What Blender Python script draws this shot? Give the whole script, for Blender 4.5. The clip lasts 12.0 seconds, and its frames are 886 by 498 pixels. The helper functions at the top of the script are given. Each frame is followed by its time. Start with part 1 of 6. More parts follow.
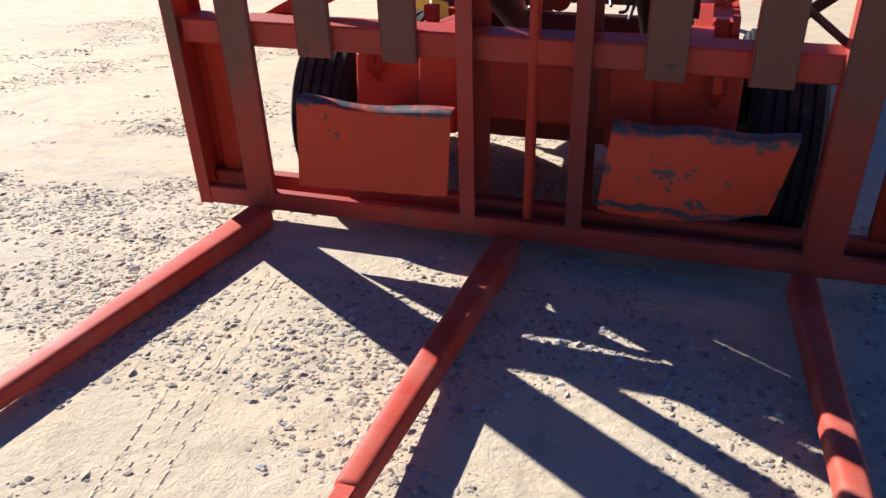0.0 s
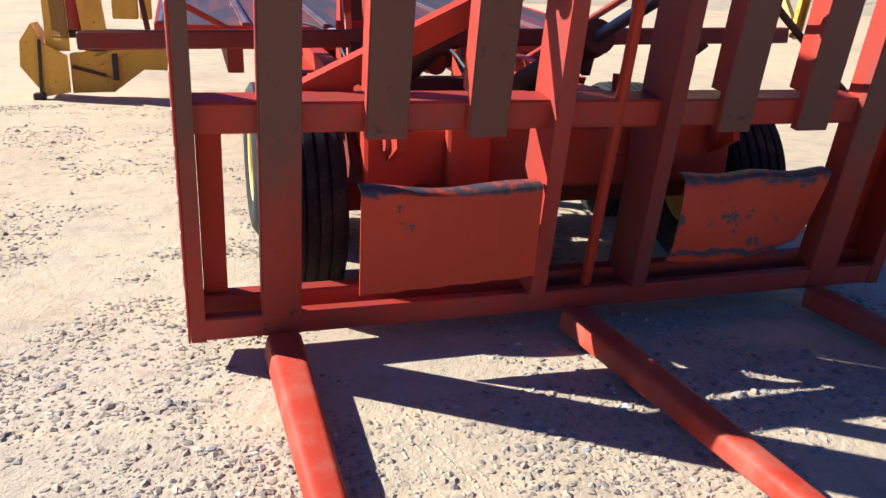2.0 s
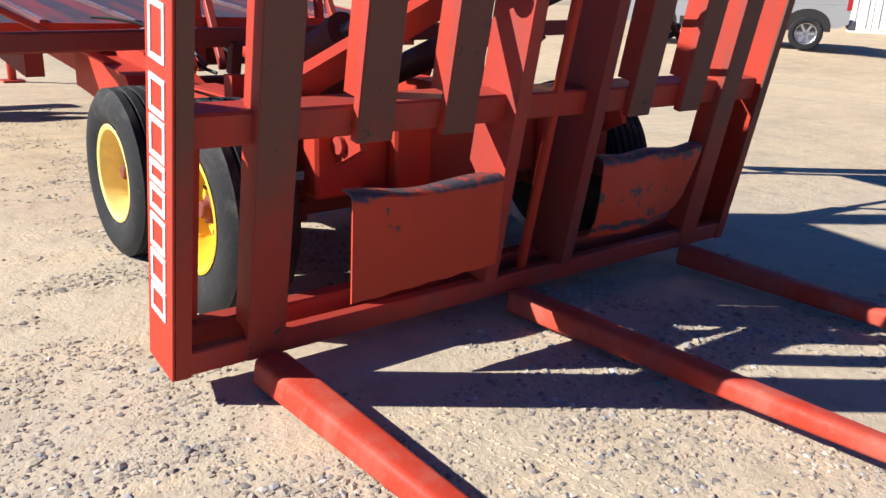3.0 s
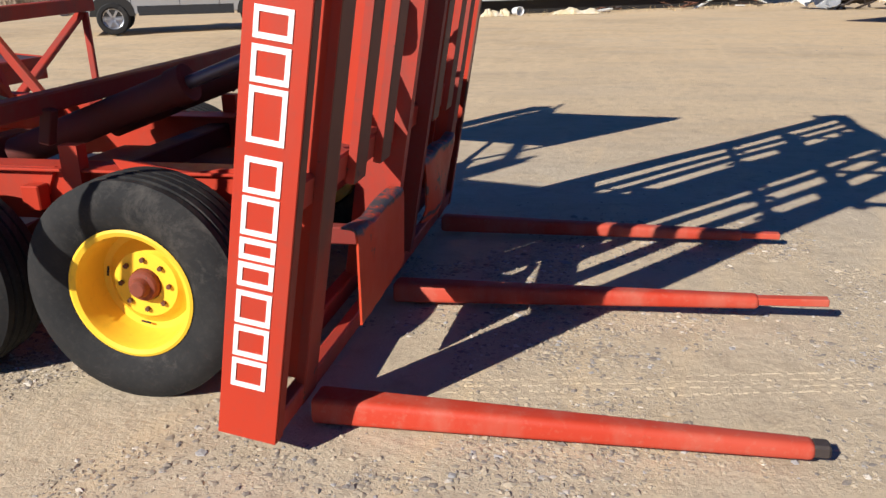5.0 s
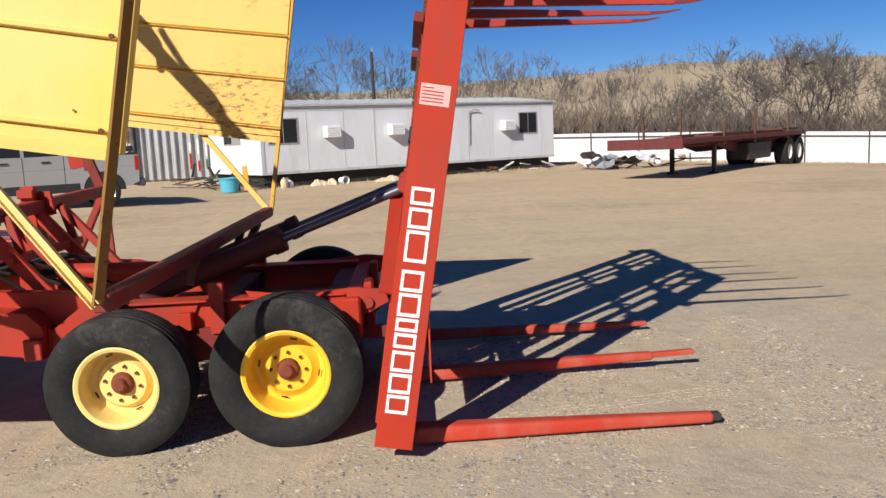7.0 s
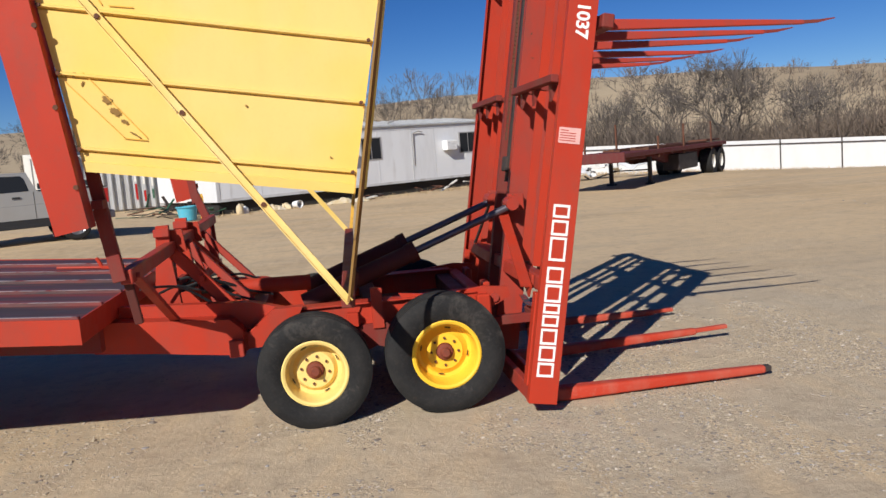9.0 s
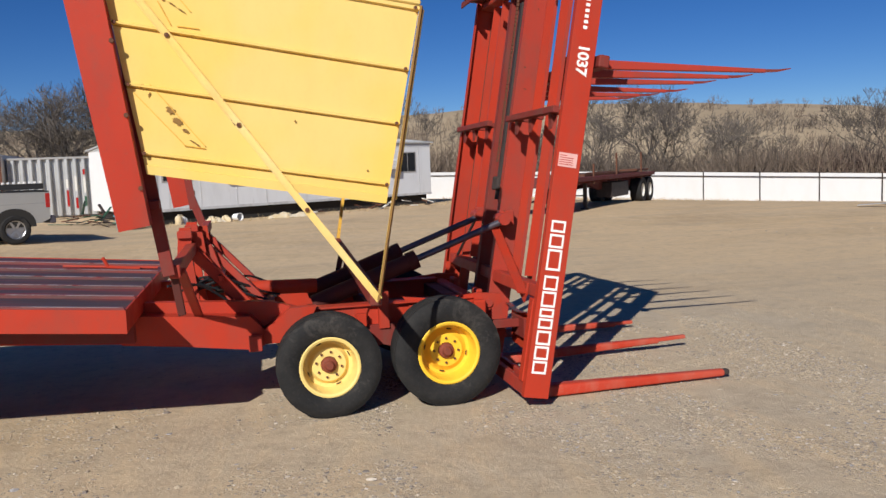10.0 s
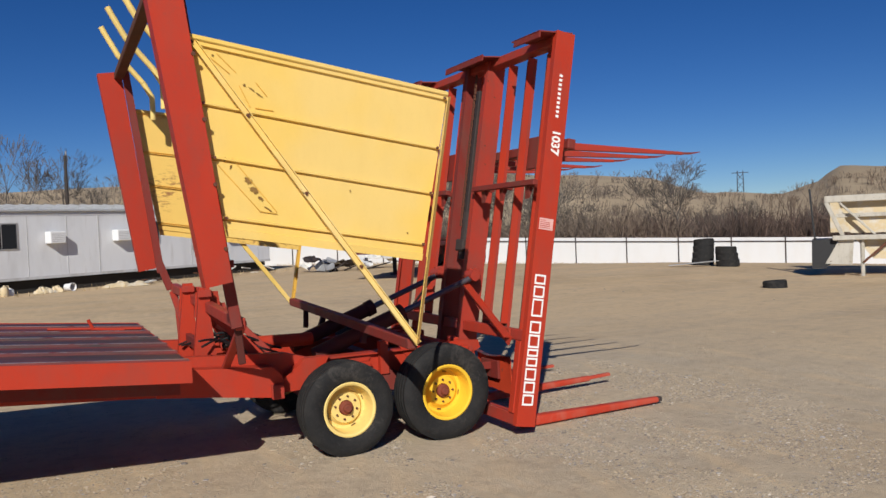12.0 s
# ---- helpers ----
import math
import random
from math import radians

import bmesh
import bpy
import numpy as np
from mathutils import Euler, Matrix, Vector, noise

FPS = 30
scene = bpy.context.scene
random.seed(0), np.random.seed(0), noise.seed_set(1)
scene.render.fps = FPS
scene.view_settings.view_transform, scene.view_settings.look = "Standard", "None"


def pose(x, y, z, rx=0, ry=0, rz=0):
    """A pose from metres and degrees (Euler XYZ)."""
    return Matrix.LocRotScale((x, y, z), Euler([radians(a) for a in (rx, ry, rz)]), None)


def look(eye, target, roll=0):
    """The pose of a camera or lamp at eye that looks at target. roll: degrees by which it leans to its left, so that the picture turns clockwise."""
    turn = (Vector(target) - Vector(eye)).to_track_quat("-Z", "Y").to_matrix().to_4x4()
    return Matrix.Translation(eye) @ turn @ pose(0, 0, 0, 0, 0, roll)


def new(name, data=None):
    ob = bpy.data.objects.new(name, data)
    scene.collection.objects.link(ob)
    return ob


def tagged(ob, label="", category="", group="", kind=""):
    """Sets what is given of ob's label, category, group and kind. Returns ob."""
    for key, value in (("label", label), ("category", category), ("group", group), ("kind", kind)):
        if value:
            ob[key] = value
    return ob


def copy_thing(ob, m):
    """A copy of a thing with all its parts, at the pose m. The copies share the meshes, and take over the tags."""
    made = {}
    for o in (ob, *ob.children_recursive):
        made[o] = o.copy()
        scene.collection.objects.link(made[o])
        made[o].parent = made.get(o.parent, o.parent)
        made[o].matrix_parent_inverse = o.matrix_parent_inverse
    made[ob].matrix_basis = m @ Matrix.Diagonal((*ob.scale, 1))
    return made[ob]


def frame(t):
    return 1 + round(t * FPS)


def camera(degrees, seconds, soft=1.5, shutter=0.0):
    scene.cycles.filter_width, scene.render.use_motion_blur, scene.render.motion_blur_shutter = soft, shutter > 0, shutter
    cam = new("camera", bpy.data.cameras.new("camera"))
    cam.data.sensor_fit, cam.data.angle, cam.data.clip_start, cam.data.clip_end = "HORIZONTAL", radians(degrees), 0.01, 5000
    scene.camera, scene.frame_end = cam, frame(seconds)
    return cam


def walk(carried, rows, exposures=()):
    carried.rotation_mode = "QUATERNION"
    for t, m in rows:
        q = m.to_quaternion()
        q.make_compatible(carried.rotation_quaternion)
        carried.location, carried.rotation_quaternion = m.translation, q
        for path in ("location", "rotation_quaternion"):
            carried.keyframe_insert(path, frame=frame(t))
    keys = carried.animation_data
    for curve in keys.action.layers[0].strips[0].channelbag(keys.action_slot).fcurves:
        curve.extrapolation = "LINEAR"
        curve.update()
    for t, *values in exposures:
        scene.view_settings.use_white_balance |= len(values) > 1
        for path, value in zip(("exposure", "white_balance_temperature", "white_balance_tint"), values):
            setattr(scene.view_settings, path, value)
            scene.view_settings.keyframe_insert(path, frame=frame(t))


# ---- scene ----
cam = camera(57.3, 12.0)
PATH = [
    (0, (2.969, 2.006, 1.288), (1.198, 1.483, 0.522), 1.0),
    (0.5, (2.931, 1.534, 1.158), (1.072, 1.265, 0.471), 1.8),
    (1, (2.904, 1.017, 1.169), (0.999, 1.108, 0.568), 2.0),
    (1.5, (2.864, 0.543, 1.183), (0.996, 0.908, 0.569), 2.6),
    (2, (2.609, 0.051, 1.223), (0.791, 0.627, 0.619), 1.9),
    (2.5, (2.473, -0.376, 1.173), (0.815, 0.597, 0.621), 0.7),
    (3, (2.201, -0.764, 1.226), (0.722, 0.439, 0.621), 2.1),
    (3.2, (2.017, -0.897, 1.224), (0.713, 0.476, 0.58), 1.3),
    (4.8, (1.097, -1.922, 1.437), (0.649, -0.085, 0.783), -2.2),
    (5, (0.978, -2.043, 1.458), (0.587, -0.189, 0.817), -1.2),
    (5.5, (0.719, -2.489, 1.517), (0.553, -0.599, 0.886), -1.7),
    (6, (0.587, -3.049, 1.526), (0.468, -1.112, 1.042), -0.0),
    (6.5, (0.331, -3.494, 1.582), (0.351, -1.521, 1.254), -0.8),
    (7, (0.05, -3.889, 1.618), (0.126, -1.909, 1.348), -2.6),
    (7.5, (-0.215, -4.278, 1.652), (-0.227, -2.3, 1.359), -2.4),
    (7.7, (-0.38, -4.359, 1.67), (-0.346, -2.37, 1.462), -1.2),
    (9.3, (-1.583, -5.16, 1.789), (-1.248, -3.203, 1.549), -4.2),
    (9.5, (-1.723, -5.24, 1.743), (-1.34, -3.288, 1.538), -3.1),
    (10, (-2.057, -5.504, 1.798), (-1.598, -3.567, 1.6), -2.2),
    (10.5, (-2.514, -5.634, 1.788), (-1.901, -3.731, 1.748), -1.3),
    (11, (-2.954, -5.772, 1.824), (-2.36, -3.863, 1.784), -0.2),
    (11.5, (-3.375, -5.861, 1.816), (-2.588, -4.022, 1.83), -2.8),
    (12, (-3.791, -5.867, 1.827), (-2.887, -4.084, 1.775), -2.4),
]
EXPOSURES = [(t, s, 5450 if t < 4 else 5750, 7 if t < 4 else 7.5) for t, s in ((0.0, 1.12), (1.0, 1.16), (2.0, 1.14), (3.0, 0.95), (4.8, 0.48), (5.5, 0.37), (6.5, 0.29), (7.5, 0.15), (9.5, 0.04), (10.5, -0.02), (11.0, -0.04), (11.5, -0.22), (12.0, -0.17))]
walk(cam, [(t, look(eye, target, roll)) for t, eye, target, roll in PATH], EXPOSURES)

# ---- light ----
TO_SUN = Vector((-0.835, -1.38, 1.0)).normalized()
world = bpy.data.worlds.new("sky")
scene.world = world
world.use_nodes = True
wn = world.node_tree.nodes
sky = wn.new("ShaderNodeTexSky")
sky.sky_type = "NISHITA"
sky.sun_disc = False
sky.sun_elevation = math.asin(TO_SUN.z)
sky.sun_rotation = math.atan2(TO_SUN.x, TO_SUN.y)
sky.altitude = 3500
sky.air_density = 1.0
sky.dust_density = 0.0
sky.ozone_density = 3.0
wn["Background"].inputs["Strength"].default_value = 0.044
tone = wn.new("ShaderNodeHueSaturation")
tone.inputs["Hue"].default_value = 0.512
tone.inputs["Saturation"].default_value = 1.27
tone.inputs["Value"].default_value = 1.36
world.node_tree.links.new(sky.outputs[0], tone.inputs["Color"])
world.node_tree.links.new(tone.outputs[0], wn["Background"].inputs["Color"])
sun = new("sun", bpy.data.lights.new("sun", "SUN"))
sun.data.energy = 5.4
sun.data.angle = radians(0.5)
sun.data.color = (1.0, 0.885, 0.745)
sun.matrix_world = look((0, 0, 30), Vector((0, 0, 30)) - TO_SUN)


# ---- materials ----
class Mat:
    """A small builder for node materials."""

    def __init__(self, name, color, rough=0.6, metal=0.0):
        self.m = bpy.data.materials.new(name)
        self.m.use_nodes = True
        self.t = self.m.node_tree
        self.b = self.t.nodes["Principled BSDF"]
        self.b.inputs["Roughness"].default_value = rough
        self.b.inputs["Metallic"].default_value = metal
        self.coord = self.add("ShaderNodeTexCoord").outputs["Object"]
        self.col = self.add("ShaderNodeRGB").outputs[0]
        self.col.default_value = (*color, 1)
        self.height = None
        self.wire()

    def add(self, kind, **inputs):
        n = self.t.nodes.new(kind)
        for k, v in inputs.items():
            n.inputs[k.replace("_", " ")].default_value = v
        return n

    def link(self, a, b):
        self.t.links.new(a, b)

    def wire(self):
        self.link(self.col, self.b.inputs["Base Color"])

    def space(self, scale):
        mp = self.add("ShaderNodeMapping")
        mp.inputs["Scale"].default_value = scale
        self.link(self.coord, mp.inputs["Vector"])
        return mp.outputs[0]

    def noise(self, scale, detail=4.0, rough=0.6, stretch=(1, 1, 1), distort=0.0):
        n = self.add("ShaderNodeTexNoise", Scale=scale, Detail=detail, Roughness=rough, Distortion=distort)
        self.link(self.space(stretch), n.inputs["Vector"])
        return n.outputs[0]

    def voronoi(self, scale, feature="F1", stretch=(1, 1, 1), out="Distance"):
        n = self.add("ShaderNodeTexVoronoi", Scale=scale)
        n.feature = feature
        self.link(self.space(stretch), n.inputs["Vector"])
        return n.outputs[out]

    def ramp(self, value, lo, hi):
        n = self.add("ShaderNodeMapRange")
        n.inputs["From Min"].default_value, n.inputs["From Max"].default_value = lo, hi
        self.link(value, n.inputs["Value"])
        return n.outputs[0]

    def times(self, a, b):
        n = self.add("ShaderNodeMath")
        n.operation = "MULTIPLY"
        self.link(a, n.inputs[0])
        if isinstance(b, (int, float)):
            n.inputs[1].default_value = b
        else:
            self.link(b, n.inputs[1])
        return n.outputs[0]

    def blend(self, fac, color, mode="MIX"):
        n = self.add("ShaderNodeMix")
        n.data_type, n.blend_type = "RGBA", mode
        self.link(fac, n.inputs[0])
        self.link(self.col, n.inputs[6])
        n.inputs[7].default_value = (*color, 1)
        self.col = n.outputs[2]
        self.wire()
        return self

    def random_tint(self, amount):
        info = self.add("ShaderNodeObjectInfo").outputs["Random"]
        return self.tint_by(info, amount)

    def island_tint(self, amount):
        return self.tint_by(self.add("ShaderNodeNewGeometry").outputs["Random Per Island"], amount)

    def tint_by(self, value, amount):
        v = self.add("ShaderNodeMapRange")
        v.inputs["To Min"].default_value, v.inputs["To Max"].default_value = 1 - amount, 1 + amount
        self.link(value, v.inputs["Value"])
        h = self.add("ShaderNodeHueSaturation")
        self.link(v.outputs[0], h.inputs["Value"])
        self.link(self.col, h.inputs["Color"])
        self.col = h.outputs[0]
        self.wire()
        return self

    def bump(self, value, strength, distance):
        n = self.add("ShaderNodeBump", Strength=strength, Distance=distance)
        self.link(value, n.inputs["Height"])
        if self.height is not None:
            self.link(self.height, n.inputs["Normal"])
        self.height = n.outputs[0]
        self.link(self.height, self.b.inputs["Normal"])
        return self

    def rough(self, value, lo, hi):
        n = self.add("ShaderNodeMapRange")
        n.inputs["To Min"].default_value, n.inputs["To Max"].default_value = lo, hi
        self.link(value, n.inputs["Value"])
        self.link(n.outputs[0], self.b.inputs["Roughness"])
        return self


def paint(name, color, dirt=(0.10, 0.075, 0.06), rust=(0.09, 0.045, 0.028), dirty=0.35, worn=0.64, gloss=0.45, faded=None):
    """Old enamel on steel: sun-faded patches, thin dirt, chips through to rust."""
    m = Mat(name, color, gloss)
    if faded:
        m.blend(m.ramp(m.noise(1.1, 3, 0.55), 0.42, 0.62), faded)
    m.blend(m.times(m.ramp(m.noise(5, 6, 0.65, (1, 1, 0.35)), 0.45, 0.8), dirty), dirt)
    m.blend(m.times(m.ramp(m.noise(38, 3, 0.7), 0.55, 0.75), dirty * 0.5), dirt)
    m.blend(m.ramp(m.noise(13, 7, 0.72), worn, worn + 0.03), rust)
    m.rough(m.noise(6, 4), gloss - 0.1, gloss + 0.25)
    m.b.inputs["Specular IOR Level"].default_value = 0.2
    m.bump(m.noise(30, 5), 0.12, 0.004)
    return m.m


M = {}
M["red"] = paint("red_paint", (0.43, 0.038, 0.015), dirty=0.38, worn=0.70, faded=(0.38, 0.035, 0.016))
M["tine"] = paint("dusty_tine_red", (0.44, 0.042, 0.018), dirt=(0.40, 0.24, 0.17), dirty=0.42, worn=0.69, gloss=0.55, faded=(0.46, 0.075, 0.042))
M["white_dirty"] = paint("dirty_white_paint", (0.50, 0.47, 0.40), dirt=(0.20, 0.16, 0.11), dirty=0.6, worn=0.62)
M["red_worn"] = paint("worn_red_paint", (0.36, 0.042, 0.025), dirt=(0.10, 0.07, 0.058), dirty=0.6, worn=0.66)


def mud_slat(name):
    """Red enamel rubbed grey-brown by bales on the upper part."""
    m = Mat(name, (0.30, 0.042, 0.024), 0.6)
    m.b.inputs["Specular IOR Level"].default_value = 0.2
    m.blend(m.times(m.ramp(m.noise(6, 5, 0.65), 0.45, 0.75), 0.5), (0.20, 0.045, 0.03))
    sep = m.add("ShaderNodeSeparateXYZ")
    m.link(m.coord, sep.inputs[0])
    wob = m.add("ShaderNodeMath")
    wob.operation = "MULTIPLY_ADD"
    m.link(m.noise(4.5, 5, 0.7, (1, 1, 0.5)), wob.inputs[0])
    wob.inputs[1].default_value = 0.9
    m.link(sep.outputs[2], wob.inputs[2])
    m.blend(m.times(m.ramp(wob.outputs[0], 0.92, 1.28), 0.88), (0.118, 0.066, 0.045))
    m.blend(m.ramp(m.noise(13, 7, 0.72), 0.63, 0.66), (0.06, 0.045, 0.04))
    m.bump(m.noise(30, 5), 0.15, 0.004)
    return m.m


M["slat"] = mud_slat("bale_rubbed_red_paint")
# dull red parts, and red parts whose shade is put into the colour
M["red_dark"] = paint("dull_and_shaded_red_paint", (0.20, 0.030, 0.022), dirty=0.6, worn=0.66, gloss=0.55)
M["yellow"] = paint("yellow_paint", (0.79, 0.54, 0.12), dirt=(0.50, 0.31, 0.07), dirty=0.14, worn=0.745, gloss=0.42, faded=(0.77, 0.555, 0.175))
M["yellow_rusty"] = paint("rusty_yellow_paint", (0.74, 0.42, 0.06), dirt=(0.33, 0.16, 0.04), rust=(0.17, 0.06, 0.02), dirty=0.5, worn=0.63)
m = Mat("rust_streaked_yellow_paint", (0.77, 0.51, 0.115), 0.5)
m.blend(m.times(m.ramp(m.noise(2.2, 5, 0.6), 0.45, 0.75), 0.3), (0.70, 0.40, 0.09))
scrape = m.add("ShaderNodeMath")
scrape.operation = "MULTIPLY"
m.link(m.ramp(m.noise(1.3, 3, 0.5), 0.42, 0.56), scrape.inputs[0])
m.link(m.ramp(m.noise(24, 7, 0.75, (0.6, 1, 1.3)), 0.52, 0.60), scrape.inputs[1])
m.blend(m.times(scrape.outputs[0], 0.85), (0.24, 0.095, 0.035))
m.blend(m.ramp(m.noise(21, 5, 0.7), 0.71, 0.74), (0.13, 0.05, 0.025))
m.bump(m.noise(30, 5), 0.12, 0.004)
M["yellow_streaked"] = m.m
M["yellow_chipped"] = paint("chipped_yellow_paint", (0.79, 0.55, 0.13), dirt=(0.36, 0.23, 0.07), dirty=0.3, worn=0.655, gloss=0.45, faded=(0.80, 0.62, 0.26))
M["yellow_rim"] = paint("rim_yellow_paint", (0.88, 0.54, 0.03), dirty=0.2, worn=0.72, gloss=0.35)
M["yellow_pale"] = paint("pale_yellow_paint", (0.83, 0.62, 0.195), dirty=0.3, worn=0.68, gloss=0.45)


def scraped_plate(name, fold, spread, low_band, seed):
    """Red push plate scraped to dark steel along its fold and in patches."""
    m = Mat(name, (0.50, 0.056, 0.02), 0.45)
    m.b.inputs["Specular IOR Level"].default_value = 0.18
    m.blend(m.times(m.ramp(m.noise(4, 5, 0.6), 0.45, 0.75), 0.35), (0.34, 0.045, 0.022))
    sep = m.add("ShaderNodeSeparateXYZ")
    m.link(m.coord, sep.inputs[0])
    wob = m.add("ShaderNodeMath")
    wob.operation = "MULTIPLY_ADD"
    m.link(m.noise(5 + seed, 4, 0.6), wob.inputs[0])
    wob.inputs[1].default_value = 0.11
    m.link(sep.outputs[2], wob.inputs[2])
    for height, width in ((fold, spread), (low_band, 0.016)):
        if height is None:
            continue
        off = m.add("ShaderNodeMath")
        off.operation = "SUBTRACT"
        m.link(wob.outputs[0], off.inputs[0])
        off.inputs[1].default_value = height + 0.055
        ab = m.add("ShaderNodeMath")
        ab.operation = "ABSOLUTE"
        m.link(off.outputs[0], ab.inputs[0])
        band = m.ramp(ab.outputs[0], width, width * 0.5)
        m.blend(m.times(band, m.ramp(m.noise(22, 5, 0.7), 0.3, 0.5)), (0.06, 0.055, 0.062))
    m.blend(m.ramp(m.noise(9 + seed, 6, 0.7), 0.63 if low_band is None else 0.585, 0.66 if low_band is None else 0.62), (0.085, 0.065, 0.055))
    m.rough(m.noise(9), 0.35, 0.65)
    m.bump(m.noise(16, 4), 0.15, 0.006)
    return m.m


M["plate_a"] = scraped_plate("scraped_red_plate", 0.60, 0.022, None, 0)
M["plate_b"] = scraped_plate("patchy_red_plate", 0.60, 0.04, 0.31, 1)
# the wagon's red taken down to maroon for members in shade
M["maroon_shade"] = paint("shaded_maroon_paint", (0.10, 0.026, 0.020), dirt=(0.06, 0.035, 0.03), dirty=0.6, worn=0.66, gloss=0.6)
# rust brown for bare patches, and for the near upright's shaded rear side
M["rust_and_shade"] = paint("rusted_and_shaded_brown_paint", (0.23, 0.13, 0.036), dirt=(0.30, 0.17, 0.05), dirty=0.7, worn=0.62, gloss=0.7)
M["white_paint"] = paint("white_lettering", (0.85, 0.84, 0.80), dirty=0.12, worn=0.74)
M["sticker"] = paint("pink_sticker", (0.72, 0.42, 0.38), dirty=0.2, worn=0.8)
M["hub"] = paint("rust_red_hub", (0.22, 0.055, 0.03), dirt=(0.08, 0.04, 0.03), dirty=0.5, worn=0.62, gloss=0.6)
M["rust"] = paint("rusty_steel", (0.13, 0.055, 0.032), dirt=(0.05, 0.035, 0.03), dirty=0.6, worn=0.6, gloss=0.7)
M["dark_steel"] = paint("dark_oily_steel", (0.045, 0.035, 0.032), dirty=0.5, worn=0.7, gloss=0.5)
M["maroon"] = paint("maroon_trailer_paint", (0.13, 0.03, 0.028), dirty=0.6, worn=0.66, gloss=0.6)
M["white_worn"] = paint("worn_white_paint", (0.70, 0.68, 0.62), dirty=0.35, worn=0.66)

m = Mat("chrome", (0.13, 0.12, 0.14), 0.4, 0.6)
m.rough(m.noise(14), 0.28, 0.5)
M["chrome"] = m.m

m = Mat("worn_steel_edge", (0.42, 0.33, 0.31), 0.38, 0.75)
m.blend(m.ramp(m.noise(6, 5, 0.7), 0.5, 0.62), (0.28, 0.05, 0.035))
M["worn_edge"] = m.m
m = Mat("tyre_rubber", (0.013, 0.013, 0.0135), 0.8)
m.blend(m.times(m.ramp(m.noise(5, 6, 0.65), 0.38, 0.7), 0.3), (0.06, 0.054, 0.047))
m.blend(m.times(m.ramp(m.noise(60, 3), 0.5, 0.8), 0.15), (0.08, 0.072, 0.06))
m.blend(m.times(m.ramp(m.noise(3.2, 7, 0.8, (1, 1, 1), 0.6), 0.52, 0.68), 0.42), (0.13, 0.115, 0.098))
m.bump(m.noise(90, 3), 0.15, 0.002)
m.b.inputs["Specular IOR Level"].default_value = 0.25
M["rubber"] = m.m
m = Mat("black_hose", (0.015, 0.015, 0.016), 0.5)
m.bump(m.noise(70), 0.1, 0.002)
M["hose"] = m.m

m = Mat("gravel_dirt", (0.51, 0.405, 0.268), 0.95)
m.blend(m.ramp(m.noise(0.16, 5, 0.6), 0.38, 0.66), (0.52, 0.44, 0.32))
m.blend(m.times(m.ramp(m.noise(0.9, 6, 0.65), 0.48, 0.72), 0.4), (0.43, 0.34, 0.225))
yard = m.add("ShaderNodeVectorMath")
yard.operation = "DISTANCE"
m.link(m.coord, yard.inputs[0])
yard.inputs[1].default_value = (1.3, 1.4, 0.0)
m.blend(m.times(m.ramp(yard.outputs["Value"], 2.4, 6.0), 0.75), (0.57, 0.43, 0.255))
far = m.add("ShaderNodeVectorMath")
far.operation = "LENGTH"
m.link(m.coord, far.inputs[0])
m.blend(m.times(m.ramp(far.outputs["Value"], 4.0, 19.0), 0.9), (0.62, 0.445, 0.24))
m.blend(m.times(m.ramp(m.noise(0.45, 6, 0.7, (0.5, 1.4, 1), 0.4), 0.5, 0.7), 0.4), (0.40, 0.32, 0.215))
m.blend(m.times(m.ramp(m.noise(0.11, 6, 0.72, (1, 1.7, 1), 0.6), 0.50, 0.66), 0.65), (0.36, 0.25, 0.135))
m.blend(m.times(m.ramp(m.noise(0.3, 6, 0.7, (0.7, 1.5, 1), 0.8), 0.54, 0.66), 0.55), (0.58, 0.455, 0.29))
m.blend(m.times(m.ramp(m.noise(0.55, 5, 0.62, (0.35, 1.3, 1), 2.2), 0.48, 0.68), 0.5), (0.40, 0.315, 0.215))
m.blend(m.times(m.ramp(m.noise(0.8, 4, 0.6, (1.5, 0.3, 1), 2.8), 0.48, 0.66), 0.5), (0.64, 0.48, 0.28))
m.blend(m.times(m.ramp(m.noise(2.6, 6, 0.7, (0.7, 1.2, 1)), 0.52, 0.74), 0.2), (0.34, 0.26, 0.175))
m.blend(m.times(m.ramp(m.noise(5.5, 7, 0.72, (1, 1, 1), 0.5), 0.5, 0.66), 0.5), (0.315, 0.24, 0.16))
m.blend(m.times(m.ramp(m.noise(14, 6, 0.7), 0.5, 0.75), 0.4), (0.45, 0.36, 0.25))
m.blend(m.times(m.ramp(m.voronoi(55), 0.32, 0.05), 0.2), (0.46, 0.385, 0.29))
m.blend(m.times(m.ramp(m.noise(120, 3, 0.7), 0.52, 0.7), 0.26), (0.24, 0.19, 0.145))
m.bump(m.noise(7, 6, 0.65), 0.45, 0.03).bump(m.noise(34, 5, 0.7), 0.4, 0.014).bump(m.noise(110, 4, 0.7), 0.45, 0.006)
M["ground"] = m.m
m = Mat("gravel_stones", (0.40, 0.325, 0.23), 0.95)
isle = m.add("ShaderNodeNewGeometry").outputs["Random Per Island"]
m.blend(m.ramp(isle, 0.45, 0.62), (0.30, 0.25, 0.19))
m.blend(m.ramp(isle, 0.72, 0.84), (0.20, 0.17, 0.145))
m.blend(m.ramp(isle, 0.90, 0.91), (0.32, 0.30, 0.285))
m.blend(m.ramp(isle, 0.955, 0.965), (0.56, 0.49, 0.40))
m.bump(m.noise(80), 0.4, 0.004)
M["stones"] = m.m
m = Mat("dry_grass", (0.42, 0.31, 0.17), 0.95)
m.island_tint(0.35)
M["dry_grass"] = m.m

